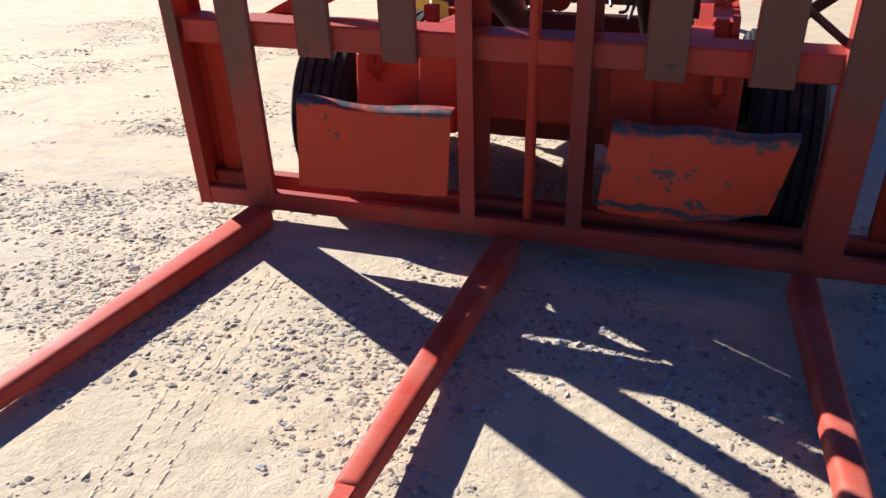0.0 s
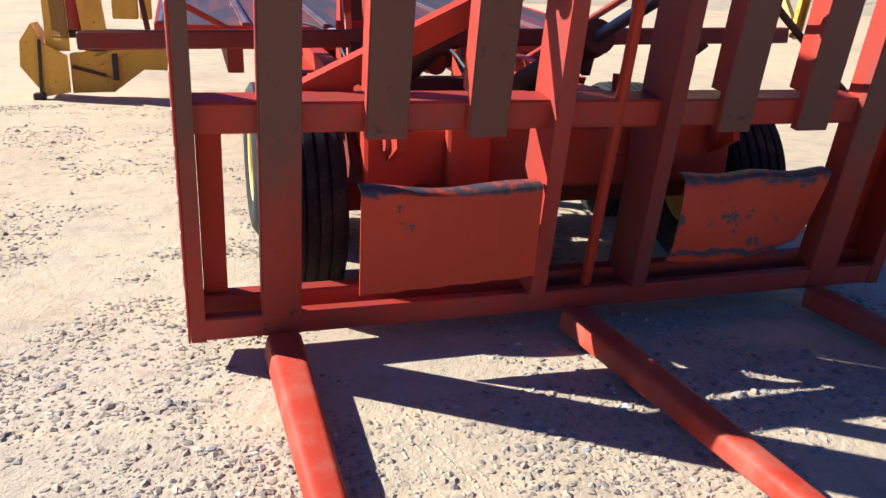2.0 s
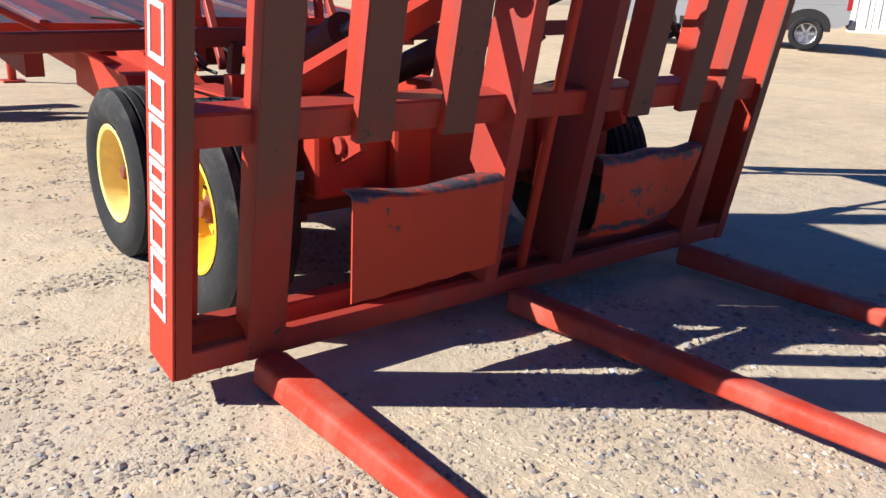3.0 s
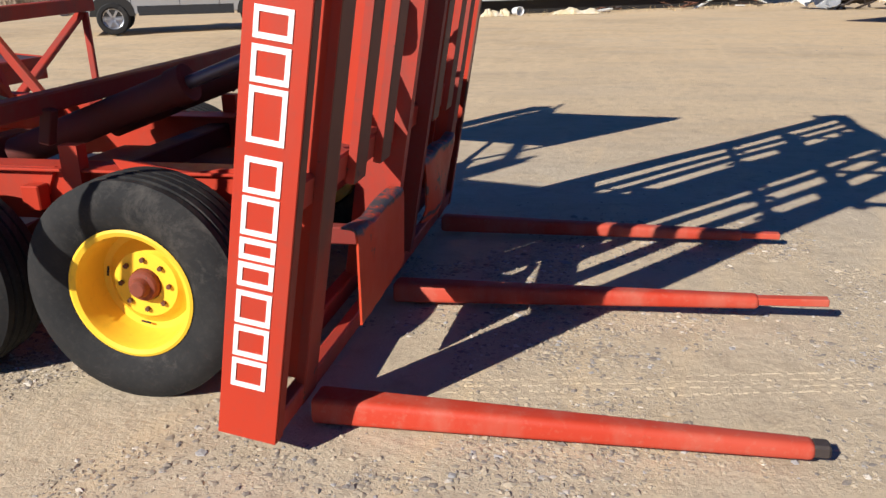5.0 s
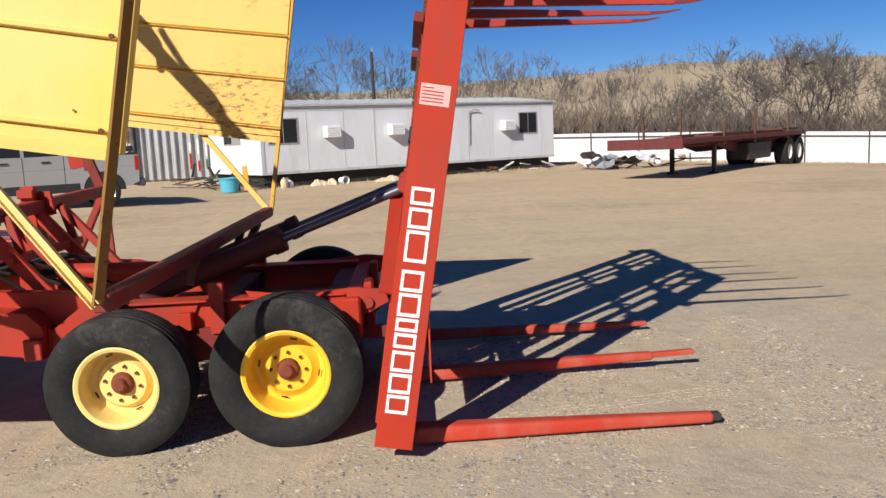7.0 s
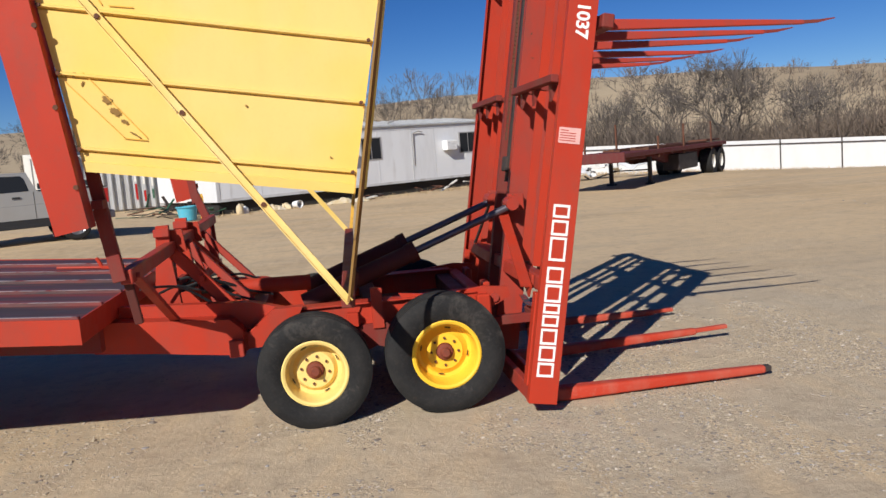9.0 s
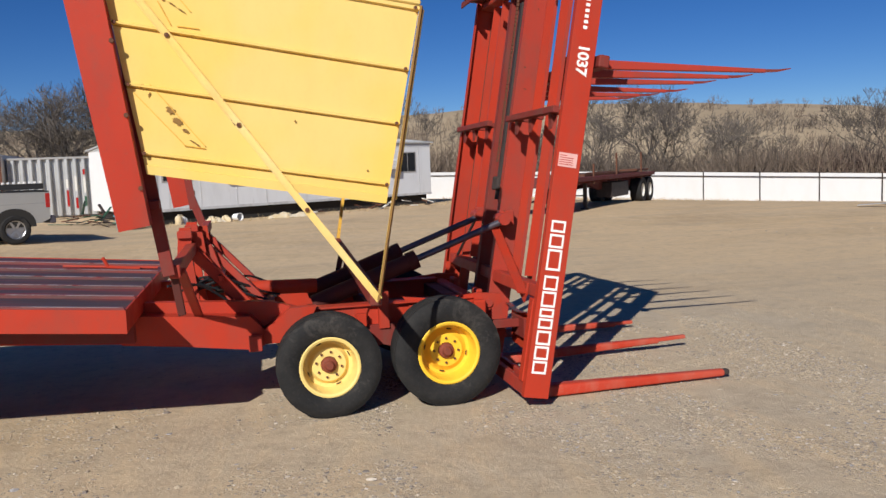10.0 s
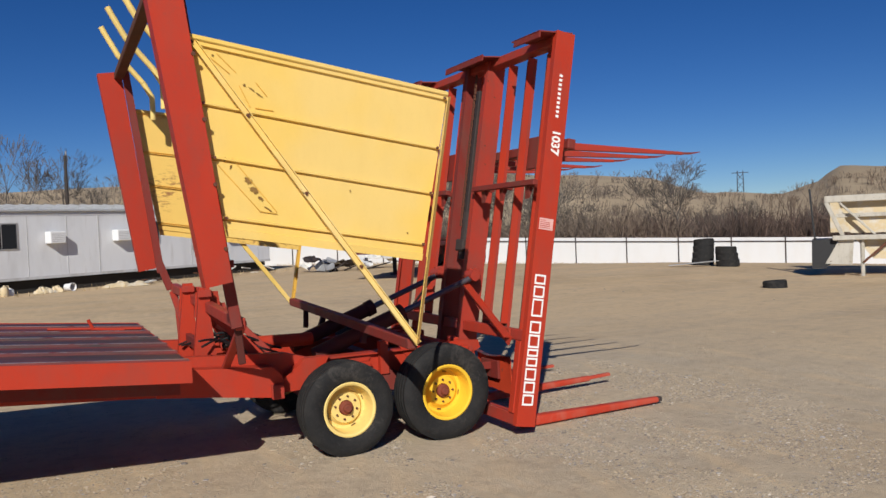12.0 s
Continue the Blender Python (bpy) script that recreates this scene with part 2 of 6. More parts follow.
m = Mat("hill_ground", (0.33, 0.255, 0.16), 0.95)
m.blend(m.ramp(m.noise(0.03, 6, 0.6), 0.4, 0.6), (0.42, 0.33, 0.21))
m.blend(m.ramp(m.noise(0.22, 6, 0.75), 0.58, 0.66), (0.15, 0.11, 0.075))
m.bump(m.noise(0.5, 6), 0.5, 0.6)
M["hill"] = m.m
m = Mat("bare_bark", (0.105, 0.087, 0.073), 0.9)
m.blend(m.ramp(m.noise(3, 5), 0.4, 0.7), (0.165, 0.14, 0.115))
m.bump(m.noise(14, 5, 0.6, (1, 1, 0.3)), 0.5, 0.02)
M["bark"] = m.m
m = Mat("creosoted_wood", (0.045, 0.036, 0.030), 0.9)
m.bump(m.noise(9, 5, 0.6, (1, 1, 0.1)), 0.4, 0.01)
M["dark_wood"] = m.m
m = Mat("brush_twigs", (0.21, 0.158, 0.112), 0.95)
m.blend(m.ramp(m.noise(0.07, 3, 0.6), 0.45, 0.6), (0.125, 0.098, 0.077))
m.island_tint(0.45)
M["brush"] = m.m
m = Mat("dark_brush_twigs", (0.13, 0.088, 0.066), 0.95)
m.blend(m.ramp(m.noise(0.09, 3, 0.6), 0.45, 0.6), (0.075, 0.056, 0.047))
m.island_tint(0.45)
M["brush_dark"] = m.m

m = Mat("white_fence_sheet", (0.62, 0.62, 0.615), 0.6)
m.blend(m.times(m.ramp(m.noise(1.5, 5, 0.6, (1, 1, 0.4)), 0.45, 0.8), 0.3), (0.55, 0.50, 0.43))
M["fence_white"] = m.m
m = Mat("grey_white_siding", (0.66, 0.665, 0.675), 0.5)
m.blend(m.times(m.ramp(m.noise(1.2, 6, 0.65, (1, 1, 0.25)), 0.45, 0.8), 0.45), (0.40, 0.385, 0.37))
m.bump(m.noise(4, 4), 0.1, 0.02)
m.blend(m.times(m.ramp(m.noise(2.6, 6, 0.7, (1, 1, 0.12)), 0.58, 0.75), 0.5), (0.36, 0.33, 0.30))
M["siding"] = m.m
m = Mat("weathered_siding_seam", (0.52, 0.52, 0.525), 0.5)
m.blend(m.times(m.ramp(m.noise(2.2, 5, 0.7, (1, 1, 0.3)), 0.45, 0.65), 0.6), (0.30, 0.28, 0.26))
M["siding_seam"] = m.m
m = Mat("white_end_wall", (0.74, 0.74, 0.735), 0.5)
m.blend(m.times(m.ramp(m.noise(2, 5), 0.5, 0.8), 0.2), (0.6, 0.58, 0.54))
M["white_wall"] = m.m
m = Mat("roof_sheet", (0.55, 0.55, 0.54), 0.45, 0.3)
m.blend(m.times(m.ramp(m.noise(2.5, 5), 0.45, 0.7), 0.4), (0.33, 0.30, 0.27))
M["roof"] = m.m
# near-black for joints and slots, and for shaded hollows drawn as solids
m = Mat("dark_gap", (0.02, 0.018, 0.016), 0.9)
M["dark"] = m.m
m = Mat("window_glass", (0.02, 0.022, 0.026), 0.06)
m.b.inputs["IOR"].default_value = 1.22
M["glass"] = m.m
m = Mat("grey_trim", (0.32, 0.31, 0.30), 0.6)
m.blend(m.ramp(m.noise(8), 0.5, 0.8), (0.22, 0.21, 0.2))
M["trim"] = m.m
m = Mat("galvanised_sheet", (0.50, 0.50, 0.49), 0.45, 0.5)
m.blend(m.times(m.ramp(m.noise(1.6, 5, 0.6, (1, 1, 0.3)), 0.45, 0.75), 0.5), (0.27, 0.24, 0.21))
M["galv"] = m.m
m = Mat("silver_car_paint", (0.46, 0.44, 0.40), 0.28, 0.45)
m.blend(m.times(m.ramp(m.noise(1.5, 5), 0.45, 0.8), 0.35), (0.40, 0.36, 0.30))
M["silver"] = m.m
m = Mat("black_plastic", (0.02, 0.02, 0.021), 0.55)
m.rough(m.noise(10), 0.4, 0.7)
M["plastic"] = m.m
m = Mat("red_lens", (0.35, 0.015, 0.012), 0.2)
M["lens"] = m.m
m = Mat("alloy_rim", (0.45, 0.45, 0.46), 0.35, 0.8)
M["alloy"] = m.m
m = Mat("blue_plastic", (0.10, 0.42, 0.55), 0.5)
m.blend(m.times(m.ramp(m.noise(6), 0.5, 0.8), 0.3), (0.3, 0.45, 0.5))
M["blue"] = m.m
m = Mat("cream_plastic", (0.60, 0.48, 0.28), 0.6)
m.blend(m.ramp(m.noise(5), 0.45, 0.7), (0.62, 0.57, 0.48))
M["cream"] = m.m
m = Mat("green_paint", (0.035, 0.10, 0.055), 0.5)
M["green"] = m.m
# the deck: dark worn steel with red paint left along the ribs
m = Mat("worn_deck", (0.055, 0.038, 0.04), 0.38)
m.blend(m.ramp(m.noise(2.2, 5, 0.65, (0.25, 2.2, 1)), 0.46, 0.62), (0.20, 0.036, 0.030))
m.blend(m.times(m.ramp(m.noise(9, 6, 0.7, (0.3, 2, 1)), 0.5, 0.75), 0.6), (0.11, 0.085, 0.075))
m.rough(m.noise(5, 4, 0.6, (0.3, 2, 1)), 0.4, 0.7)
M["deck"] = m.m


# ---- mesh helpers ----
def box(bm, lo, hi, bevel=0.0, m=None):
    r = bmesh.ops.create_cube(bm, size=1)
    lo, hi = Vector(lo), Vector(hi)
    s = hi - lo
    t = Matrix.Translation((lo + hi) / 2) @ Matrix.Diagonal((*s, 1))
    bmesh.ops.transform(bm, matrix=(m @ t) if m else t, verts=r["verts"])
    if bevel:
        edges = list({e for v in r["verts"] for e in v.link_edges})
        bmesh.ops.bevel(bm, geom=edges, offset=bevel, segments=1, affect="EDGES")
    return bm


def frame_of(p, q, up):
    p, q = Vector(p), Vector(q)
    z = (q - p).normalized()
    x = Vector(up).cross(z)
    if x.length < 1e-4:
        x = Vector((1, 0, 0)).cross(z)
    x.normalize()
    y = z.cross(x)
    return Matrix(((x.x, y.x, z.x, p.x), (x.y, y.y, z.y, p.y), (x.z, y.z, z.z, p.z), (0, 0, 0, 1))), (q - p).length


def beam(bm, p, q, w, h, up=(0, 0, 1), bevel=0.0, taper=1.0):
    """A bar from p to q; w across, h in the direction of up."""
    m, n = frame_of(p, q, up)
    r = bmesh.ops.create_cube(bm, size=1)
    for v in r["verts"]:
        s = taper if v.co.z > 0 else 1.0
        v.co = Vector((v.co.x * w * s, v.co.y * h * s, (v.co.z + 0.5) * n))
    bmesh.ops.transform(bm, matrix=m, verts=r["verts"])
    if bevel:
        edges = list({e for v in r["verts"] for e in v.link_edges})
        bmesh.ops.bevel(bm, geom=edges, offset=bevel, segments=1, affect="EDGES")
    return bm


def channel(bm, p, q, w, h, t, up=(0, 0, 1), flip=1):
    """A U channel from p to q: web w wide, flanges h deep towards up."""
    m, n = frame_of(p, q, up)
    pts = [(-w / 2, 0), (w / 2, 0), (w / 2, h), (w / 2 - t, h), (w / 2 - t, t), (-w / 2 + t, t), (-w / 2 + t, h), (-w / 2, h)]
    return prism(bm, [m @ Vector((x, y * flip, 0)) for x, y in pts], (m.to_3x3() @ Vector((0, 0, n))))


def prism(bm, pts, depth):
    """A solid from an outline and the vector of its depth."""
    a = [bm.verts.new(p) for p in pts]
    b = [bm.verts.new(Vector(p) + Vector(depth)) for p in pts]
    bm.faces.new(a)
    bm.faces.new(b[::-1])
    n = len(pts)
    for i in range(n):
        bm.faces.new((a[i], b[i], b[(i + 1) % n], a[(i + 1) % n]))
    return bm


def tube(bm, p, q, r, seg=12, r2=None):
    m, n = frame_of(p, q, (0.13, 0.31, 0.9))
    c = bmesh.ops.create_cone(bm, cap_ends=True, segments=seg, radius1=r, radius2=r if r2 is None else r2, depth=n)
    bmesh.ops.transform(bm, matrix=m @ Matrix.Translation((0, 0, n / 2)), verts=c["verts"])
    return bm


def pipe(bm, pts, r, seg=8):
    """A round bar through several points."""
    for a, b in zip(pts, pts[1:]):
        tube(bm, a, b, r, seg)
    for p in pts[1:-1]:
        bmesh.ops.create_icosphere(bm, subdivisions=1, radius=r * 1.02, matrix=Matrix.Translation(p))
    return bm


def lathe(bm, profile, seg=48, m=None):
    """Turns (radius, along) about the y axis."""
    rings = []
    for r, a in profile:
        rings.append([bm.verts.new((m @ Vector((r * math.cos(k), a, r * math.sin(k)))) if m else (r * math.cos(k), a, r * math.sin(k)))
                      for k in [2 * math.pi * i / seg for i in range(seg)]])
    for a, b in zip(rings, rings[1:]):
        for i in range(seg):
            j = (i + 1) % seg
            bm.faces.new((a[i], a[j], b[j], b[i]))
    return bm


def part(name, bm, material, parent=None, label="", smooth=False):
    me = bpy.data.meshes.new(name)
    bmesh.ops.recalc_face_normals(bm, faces=bm.faces)
    bm.to_mesh(me)
    bm.free()
    me.materials.append(M[material])
    if smooth:
        me.polygons.foreach_set("use_smooth", [True] * len(me.polygons))
        me.set_sharp_from_angle(angle=radians(35))
    ob = new(name, me)
    if parent:
        ob.parent = parent
    if label:
        ob["label"] = label
    return ob


def B():
    return bmesh.new()


def thing(name, label, category, group="", kind="", at=None):
    ob = new(name)
    ob.empty_display_size = 0.2
    if at:
        ob.matrix_basis = at
    return tagged(ob, label, category, group, kind)


# ---- ground ----
def smooth_step(a, b, v):
    k = min(1.0, max(0.0, (v - a) / (b - a)))
    return k * k * (3 - 2 * k)


def ground_z(x, y):
    z = -1.5 * smooth_step(24, 50, 0.9 * x + 0.43 * y) + 0.2 * smooth_step(6, 9, -x) * smooth_step(10, 16, y)
    z -= 0.15 * smooth_step(1, 8.5, y) * (1 - smooth_step(11, 24, y))
    d = math.hypot(x - 1, y - 1)
    fade = smooth_step(3, 9, d)
    z += 0.05 * fade * noise.noise((x * 0.12, y * 0.12, 3))
    z += 0.012 * noise.noise((x * 0.9, y * 0.9, 7)) * smooth_step(0.6, 2.5, d)
    return z


def build_ground():
    """One sheet, fine near the wagon and coarse towards the horizon."""
    def lines(lo, hi, mid0, mid1, fine):
        out, v = [], mid0
        while v < mid1:
            out.append(v)
            v += fine
        step, v = fine, mid1
        while v < hi:
            out.append(v)
            step *= 1.22
            v += step
        out.append(hi)
        step, v = fine, mid0
        while v > lo:
            step *= 1.22
            v -= step
            out.append(max(v, lo))
        return sorted(set(out))
    xs, ys = lines(-1500, 1500, -5, 6, 0.16), lines(-1500, 1500, -6, 10, 0.16)
    verts = [(x, y, ground_z(x, y)) for y in ys for x in xs]
    n = len(xs)
    faces = [(j * n + i, j * n + i + 1, (j + 1) * n + i + 1, (j + 1) * n + i) for j in range(len(ys) - 1) for i in range(n - 1)]
    me = bpy.data.meshes.new("ground")
    me.from_pydata(verts, [], faces)
    me.materials.append(M["ground"])
    me.polygons.foreach_set("use_smooth", [True] * len(me.polygons))
    return tagged(new("ground", me), "dusty tan gravel yard with small loose stones", "ground", kind="structure")


build_ground()


def stone_shapes(rng, count):
    out = []
    for _ in range(count):
        bm = bmesh.new()
        bmesh.ops.create_icosphere(bm, subdivisions=1, radius=1)
        for v in bm.verts:
            v.co *= rng.uniform(0.5, 1.25)
            v.co.z *= 0.6
        out.append(([v.co.copy() for v in bm.verts], [tuple(v.index for v in f.verts) for f in bm.faces]))
        bm.free()
    return out


def scatter_stones():
    rng = random.Random(4)
    shapes = stone_shapes(rng, 8)
    verts, faces = [], []
    spots = []
    for _ in range(75000):
        spots.append((rng.uniform(-1.4, 2.9), rng.uniform(-2.4, 2.9), 0.005, 0.017))
    for _ in range(16000):
        spots.append((rng.uniform(-4.2, 4.5), rng.uniform(-4.6, 4.5), 0.004, 0.013))
    for _ in range(2600):
        spots.append((rng.uniform(-2, 3), rng.uniform(-2.4, 3), 0.012, 0.026))
    for _ in range(36000):
        spots.append((rng.uniform(-6.5, -0.6), rng.uniform(-5.0, 1.2), 0.005, 0.016))
    for _ in range(1600):
        spots.append((rng.uniform(-6.5, -0.6), rng.uniform(-4.0, 1.2), 0.014, 0.034))
    for _ in range(900):
        spots.append((rng.uniform(-9, 14), rng.uniform(-3, 22), 0.006, 0.016))
    for _ in range(90):
        spots.append((rng.uniform(3, 16), rng.uniform(-3, 16), 0.02, 0.05))
    for x, y, lo, hi in spots:
        if noise.noise((x * 1.3, y * 1.3, 1.5)) + 0.7 * noise.noise((x * 4.5, y * 4.5, 4.5)) + rng.uniform(-0.3, 0.3) < (-0.2 if x > 0.4 and y > 0.2 else 0.12 if y < -0.4 else 0.04):
            continue
        lane = (y - 0.56) - (x - 0.40) * 0.211
        if 0.3 < x < 2.2 and -0.1 < lane < 0.13 and rng.random() < 0.6:
            continue
        s = lo + (hi - lo) * rng.random() ** 3.4
        co, fs = shapes[rng.randrange(8)]
        a, e = rng.uniform(0, 6.28), rng.uniform(0.7, 1.4)
        c, d = math.cos(a) * s, math.sin(a) * s
        base, z = len(verts), ground_z(x, y) - s * 0.1
        verts += [(x + (v.x * c - v.y * d) * e, y + v.x * d + v.y * c, z + v.z * s) for v in co]
        faces += [tuple(base + i for i in f) for f in fs]
    me = bpy.data.meshes.new("gravel")
    me.from_pydata(verts, [], faces)
    me.materials.append(M["stones"])
    tagged(new("gravel", me), "loose grey and tan gravel stones lying on the dirt", "gravel", kind="stuff")


scatter_stones()


def build_tracks():
    """Pressed tread marks of a tyre between the fork tines."""
    rng = random.Random(9)
    verts, faces = [], []
    a, b = Vector((0.40, 0.56, 0)), Vector((2.15, 0.93, 0))
    side = Vector((-(b - a).y, (b - a).x, 0)).normalized()
    for lane in range(4):
        for i in range(90):
            p = a.lerp(b, (i + rng.uniform(0, 0.3)) / 90) + side * (lane * 0.048 - 0.06 + rng.gauss(0, 0.003))
            if rng.random() < 0.3:
                continue
            d = (b - a).normalized() * rng.uniform(0.008, 0.016)
            w = side * rng.uniform(0.006, 0.011)
            z = ground_z(p.x, p.y)
            h = Vector((0, 0, z + rng.uniform(0.001, 0.0042)))
            n = len(verts)
            verts += [p - d - w + Vector((0, 0, z - 0.002)), p + d - w + Vector((0, 0, z - 0.002)), p + d + w + Vector((0, 0, z - 0.002)), p - d + w + Vector((0, 0, z - 0.002)), p + h - d * 0.5, p + h + d * 0.5]
            faces += [(n, n + 1, n + 5, n + 4), (n + 2, n + 3, n + 4, n + 5), (n + 1, n + 2, n + 5), (n + 3, n, n + 4)]
    me = bpy.data.meshes.new("tyre_tracks")
    me.from_pydata([tuple(v) for v in verts], [], faces)
    me.materials.append(M["ground"])
    tagged(new("tyre_tracks", me), "pressed tyre tread marks in the dirt", "tracks", kind="stuff")


build_tracks()

# ---- the bale wagon ----
W = 2.86                     # width of the load rack
LEAN = 9.7                   # degrees by which the raised rack leans to the rear
wagon = thing("bale_wagon", "old red and yellow bale wagon with its load rack raised upright", "bale wagon")
RACK = pose(0, 0, 0.08, 0, LEAN, 0)
TOP = 3.45


def rack_part(name, bm, material, parent, label="", smooth=False):
    bmesh.ops.transform(bm, matrix=RACK, verts=bm.verts)
    return part(name, bm, material, parent, label, smooth)


def build_rack():
    rack = rack_part("load_rack", box(B(), (-0.05, 0.012, 0.0), (-0.004, W - 0.012, 0.085), 0.006), "red_worn", wagon, "red steel load rack frame with dirt-darkened bars")
    rack_part("bottom_bar", box(B(), (-0.186, 0.012, 0.0), (-0.13, W - 0.012, 0.1), 0.006), "red_worn", rack)
    rack_part("cross_beam", box(B(), (-0.15, 0.05, 0.715), (-0.035, W - 0.05, 0.815), 0.008), "red_worn", rack)
    rack_part("top_beam", box(B(), (-0.15, 0.05, TOP - 0.09), (-0.03, W - 0.05, TOP - 0.005), 0.006), "red_worn", rack)
    for y0, s in ((0.0, 1), (W, -1)):
        bm = B()
        ys = sorted((y0, y0 + s * 0.008))
        box(bm, (-0.19, ys[0], -0.002), (0.0, ys[1], TOP), 0.002)
        fl = sorted((y0 + s * 0.001, y0 + s * 0.058))
        box(bm, (-0.191, fl[0], 0.0), (-0.181, fl[1], TOP - 0.002))
        post = rack_part("side_post", bm, "red", wagon, "bright red channel side post with white lettering" if s == 1 else "red channel side post")
        rack_part("post_flange", box(B(), (-0.009, fl[0] + 0.0085 * (s == 1), 0.0), (0.001, fl[1] - 0.0085 * (s == -1), TOP - 0.002)), "slat", post, "mud-darkened rear flange")
        if s == 1:
            near_post = post
    # slats on the rear face
    slats = [(0.245, 0.375, 0.0), (0.575, 0.71, 0.70), (0.915, 1.05, 0.70), (1.865, 2.0, 0.70), (2.205, 2.345, 0.70), (W - 0.375, W - 0.245, 0.0)]
    for a, b, z in slats:
        bm = B()
        box(bm, (-0.032, a, z), (-0.002, b, TOP - 0.1), 0.004)
        slat = rack_part("slat", bm, "slat", wagon)
        rack_part("slat_flange", box(B(), (-0.10, a, z + 0.14 if z else 0.1), (-0.0325, a + 0.008, TOP - 0.1)), "red", slat)
        rack_part("slat_edge", box(B(), (-0.0335, a - 0.003, z + 0.004), (-0.0035, a - 0.0005, TOP - 0.104)), "red_worn", slat)
    # two deep centre channels, the second darkened for the shade on its web
    for a, b in ((1.208, 1.284), (1.628, 1.70)):
        bm = B()
        prism(bm, [(-0.175, a, 0.09), (0.022, a, 0.09), (0.022, a + 0.06, 0.09), (0.011, a + 0.06, 0.09), (0.011, a + 0.012, 0.09), (-0.164, a + 0.012, 0.09), (-0.164, b, 0.09), (-0.175, b, 0.09)], (0, 0, TOP - 0.11))
        rack_part("centre_channel", bm, "red_worn" if a < 1.5 else "red_dark", rack)
    # lift chain, thin rod and mast between the channels
    bm = B()
    tube(bm, (-0.05, 1.468, 0.08), (-0.05, 1.51, TOP - 0.1), 0.021, 10)
    rack_part("slide_rod", bm, "red", rack, "thin red slide rod")
    bm = B()
    box(bm, (-0.17, 1.345, 1.48), (-0.09, 1.425, TOP - 0.3), 0.006)
    box(bm, (-0.2, 1.30, 1.50), (-0.06, 1.46, 1.62), 0.01)
    tube(bm, (-0.13, 1.385, 1.42), (-0.13, 1.385, 1.9), 0.05, 12)
    rack_part("lift_mast", bm, "dark_steel", rack, "greasy dark lift mast with chain")
    bm = B()
    for i in range(46):
        z = 1.75 + i * 0.034
        box(bm, (-0.205, 1.375 + 0.006 * (i % 2), z), (-0.19, 1.40 + 0.006 * (i % 2), z + 0.028))
    rack_part("chain", bm, "rust", rack)
    # ladder bars on the front side
    for a, b in ((0.05, 1.16), (W - 1.16, W - 0.05)):
        bm = B()
        box(bm, (-0.245, a, 2.08), (-0.195, b, 2.13), 0.004)
        for y in (a + 0.12, a + 0.56, a + 0.9):
            prism(bm, [(-0.205, y, 2.08), (-0.16, y, 2.08), (-0.19, y, 1.97)], (0, 0.07, 0))
            box(bm, (-0.2, y, 2.085), (-0.10, y + 0.06, 2.125))
        rack_part("ladder_bar", bm, "red_dark", rack)
    # gussets under the top beam
    for a, b in ((0.0, 0.46), (1.0, 1.82), (W - 0.46, W)):
        bm = B()
        prism(bm, [(-0.03, a, TOP), (-0.03, b, TOP), (-0.36, (b + 0.02) if a == 0 else b - 0.1, TOP - 0.05), (-0.36, a + 0.1 if a else 0.02, TOP - 0.05)], (0, 0, 0.012))
        box(bm, (-0.36, a + 0.02, TOP - 0.10), (-0.345, b - 0.02, TOP - 0.04))
        rack_part("top_gusset", bm, "red_dark", rack)
    # diagonal braces and their foot plates
    for s in (1, -1):
        f = (lambda y: y) if s == 1 else (lambda y: W - y)
        bm = B()
        if s == 1:
            beam(bm, (-0.20, f(1.16), 1.17), (-0.19, f(0.24), 0.70), 0.012, 0.085, (0, 0, 1))
            beam(bm, (-0.235, f(1.16), 1.205), (-0.225, f(0.24), 0.735), 0.07, 0.012, (0, 0, 1))
            rack_part("diagonal_brace", bm, "red", rack)
        else:
            tube(bm, (-0.16, f(1.02), 1.32), (-0.15, f(0.34), 0.80), 0.014, 8)
            rack_part("tie_rod", bm, "dark_steel", rack, "thin dark diagonal tie rod")
        bm = B()
        box(bm, (-0.172, min(f(0.3), f(1.17)), 0.718), (-0.152, max(f(0.3), f(1.17)), 0.81), 0.004)
        box(bm, (-0.20, min(f(0.06), f(0.14)), 0.1), (-0.15, max(f(0.06), f(0.14)), 0.72), 0.004)
        rack_part("front_cross_beam", bm, "red", rack)
    # push-off plates, drawn back to just behind the tines' roots
    PX = 0.125
    for n in (0, 1):
        bm = B()
        nx = 16
        rows = []
        # how far down the face, how far back over the rolled top
        prof = ((0.0, 0.0), (0.2, 0.0), (0.45, 0.0), (0.7, 0.0), (0.88, 0.0), (0.97, 0.003), (1.0, 0.012), (1.015, 0.028), (1.02, 0.045), (1.022, 0.062))
        for k, back in prof:
            row = []
            for i in range(nx + 1):
                u = i / nx
                if n == 0:
                    y_low, y_top, z_low = 0.553 + 0.625 * u, 0.558 + 0.63 * u, 0.252 + 0.024 * u
                    z_fold = 0.614 - 0.024 * math.sin(math.pi * min(1, u * 1.05)) ** 2 - 0.006 * u
                    x = PX + 0.010 * math.sin(2.4 * math.pi * u) * k
                else:
                    y_low, y_top, z_low = 1.745 + 0.595 * u, 1.775 + 0.62 * u, 0.275 + 0.045 * u ** 3
                    z_fold = 0.605 + 0.012 * u - 0.012 * math.sin(math.pi * u * 2) ** 2
                    x = PX - 0.04 * u ** 4 * (1 - 0.8 * k) - 0.035 * (1 - u) ** 5 + 0.012 * math.sin(5 * u + 3 * k)
                    x -= 0.022 * max(0.0, 1 - k / 0.2)
                if k == 0.0:
                    z_low += 0.003 * math.sin(i * 1.7 + 2 * n)
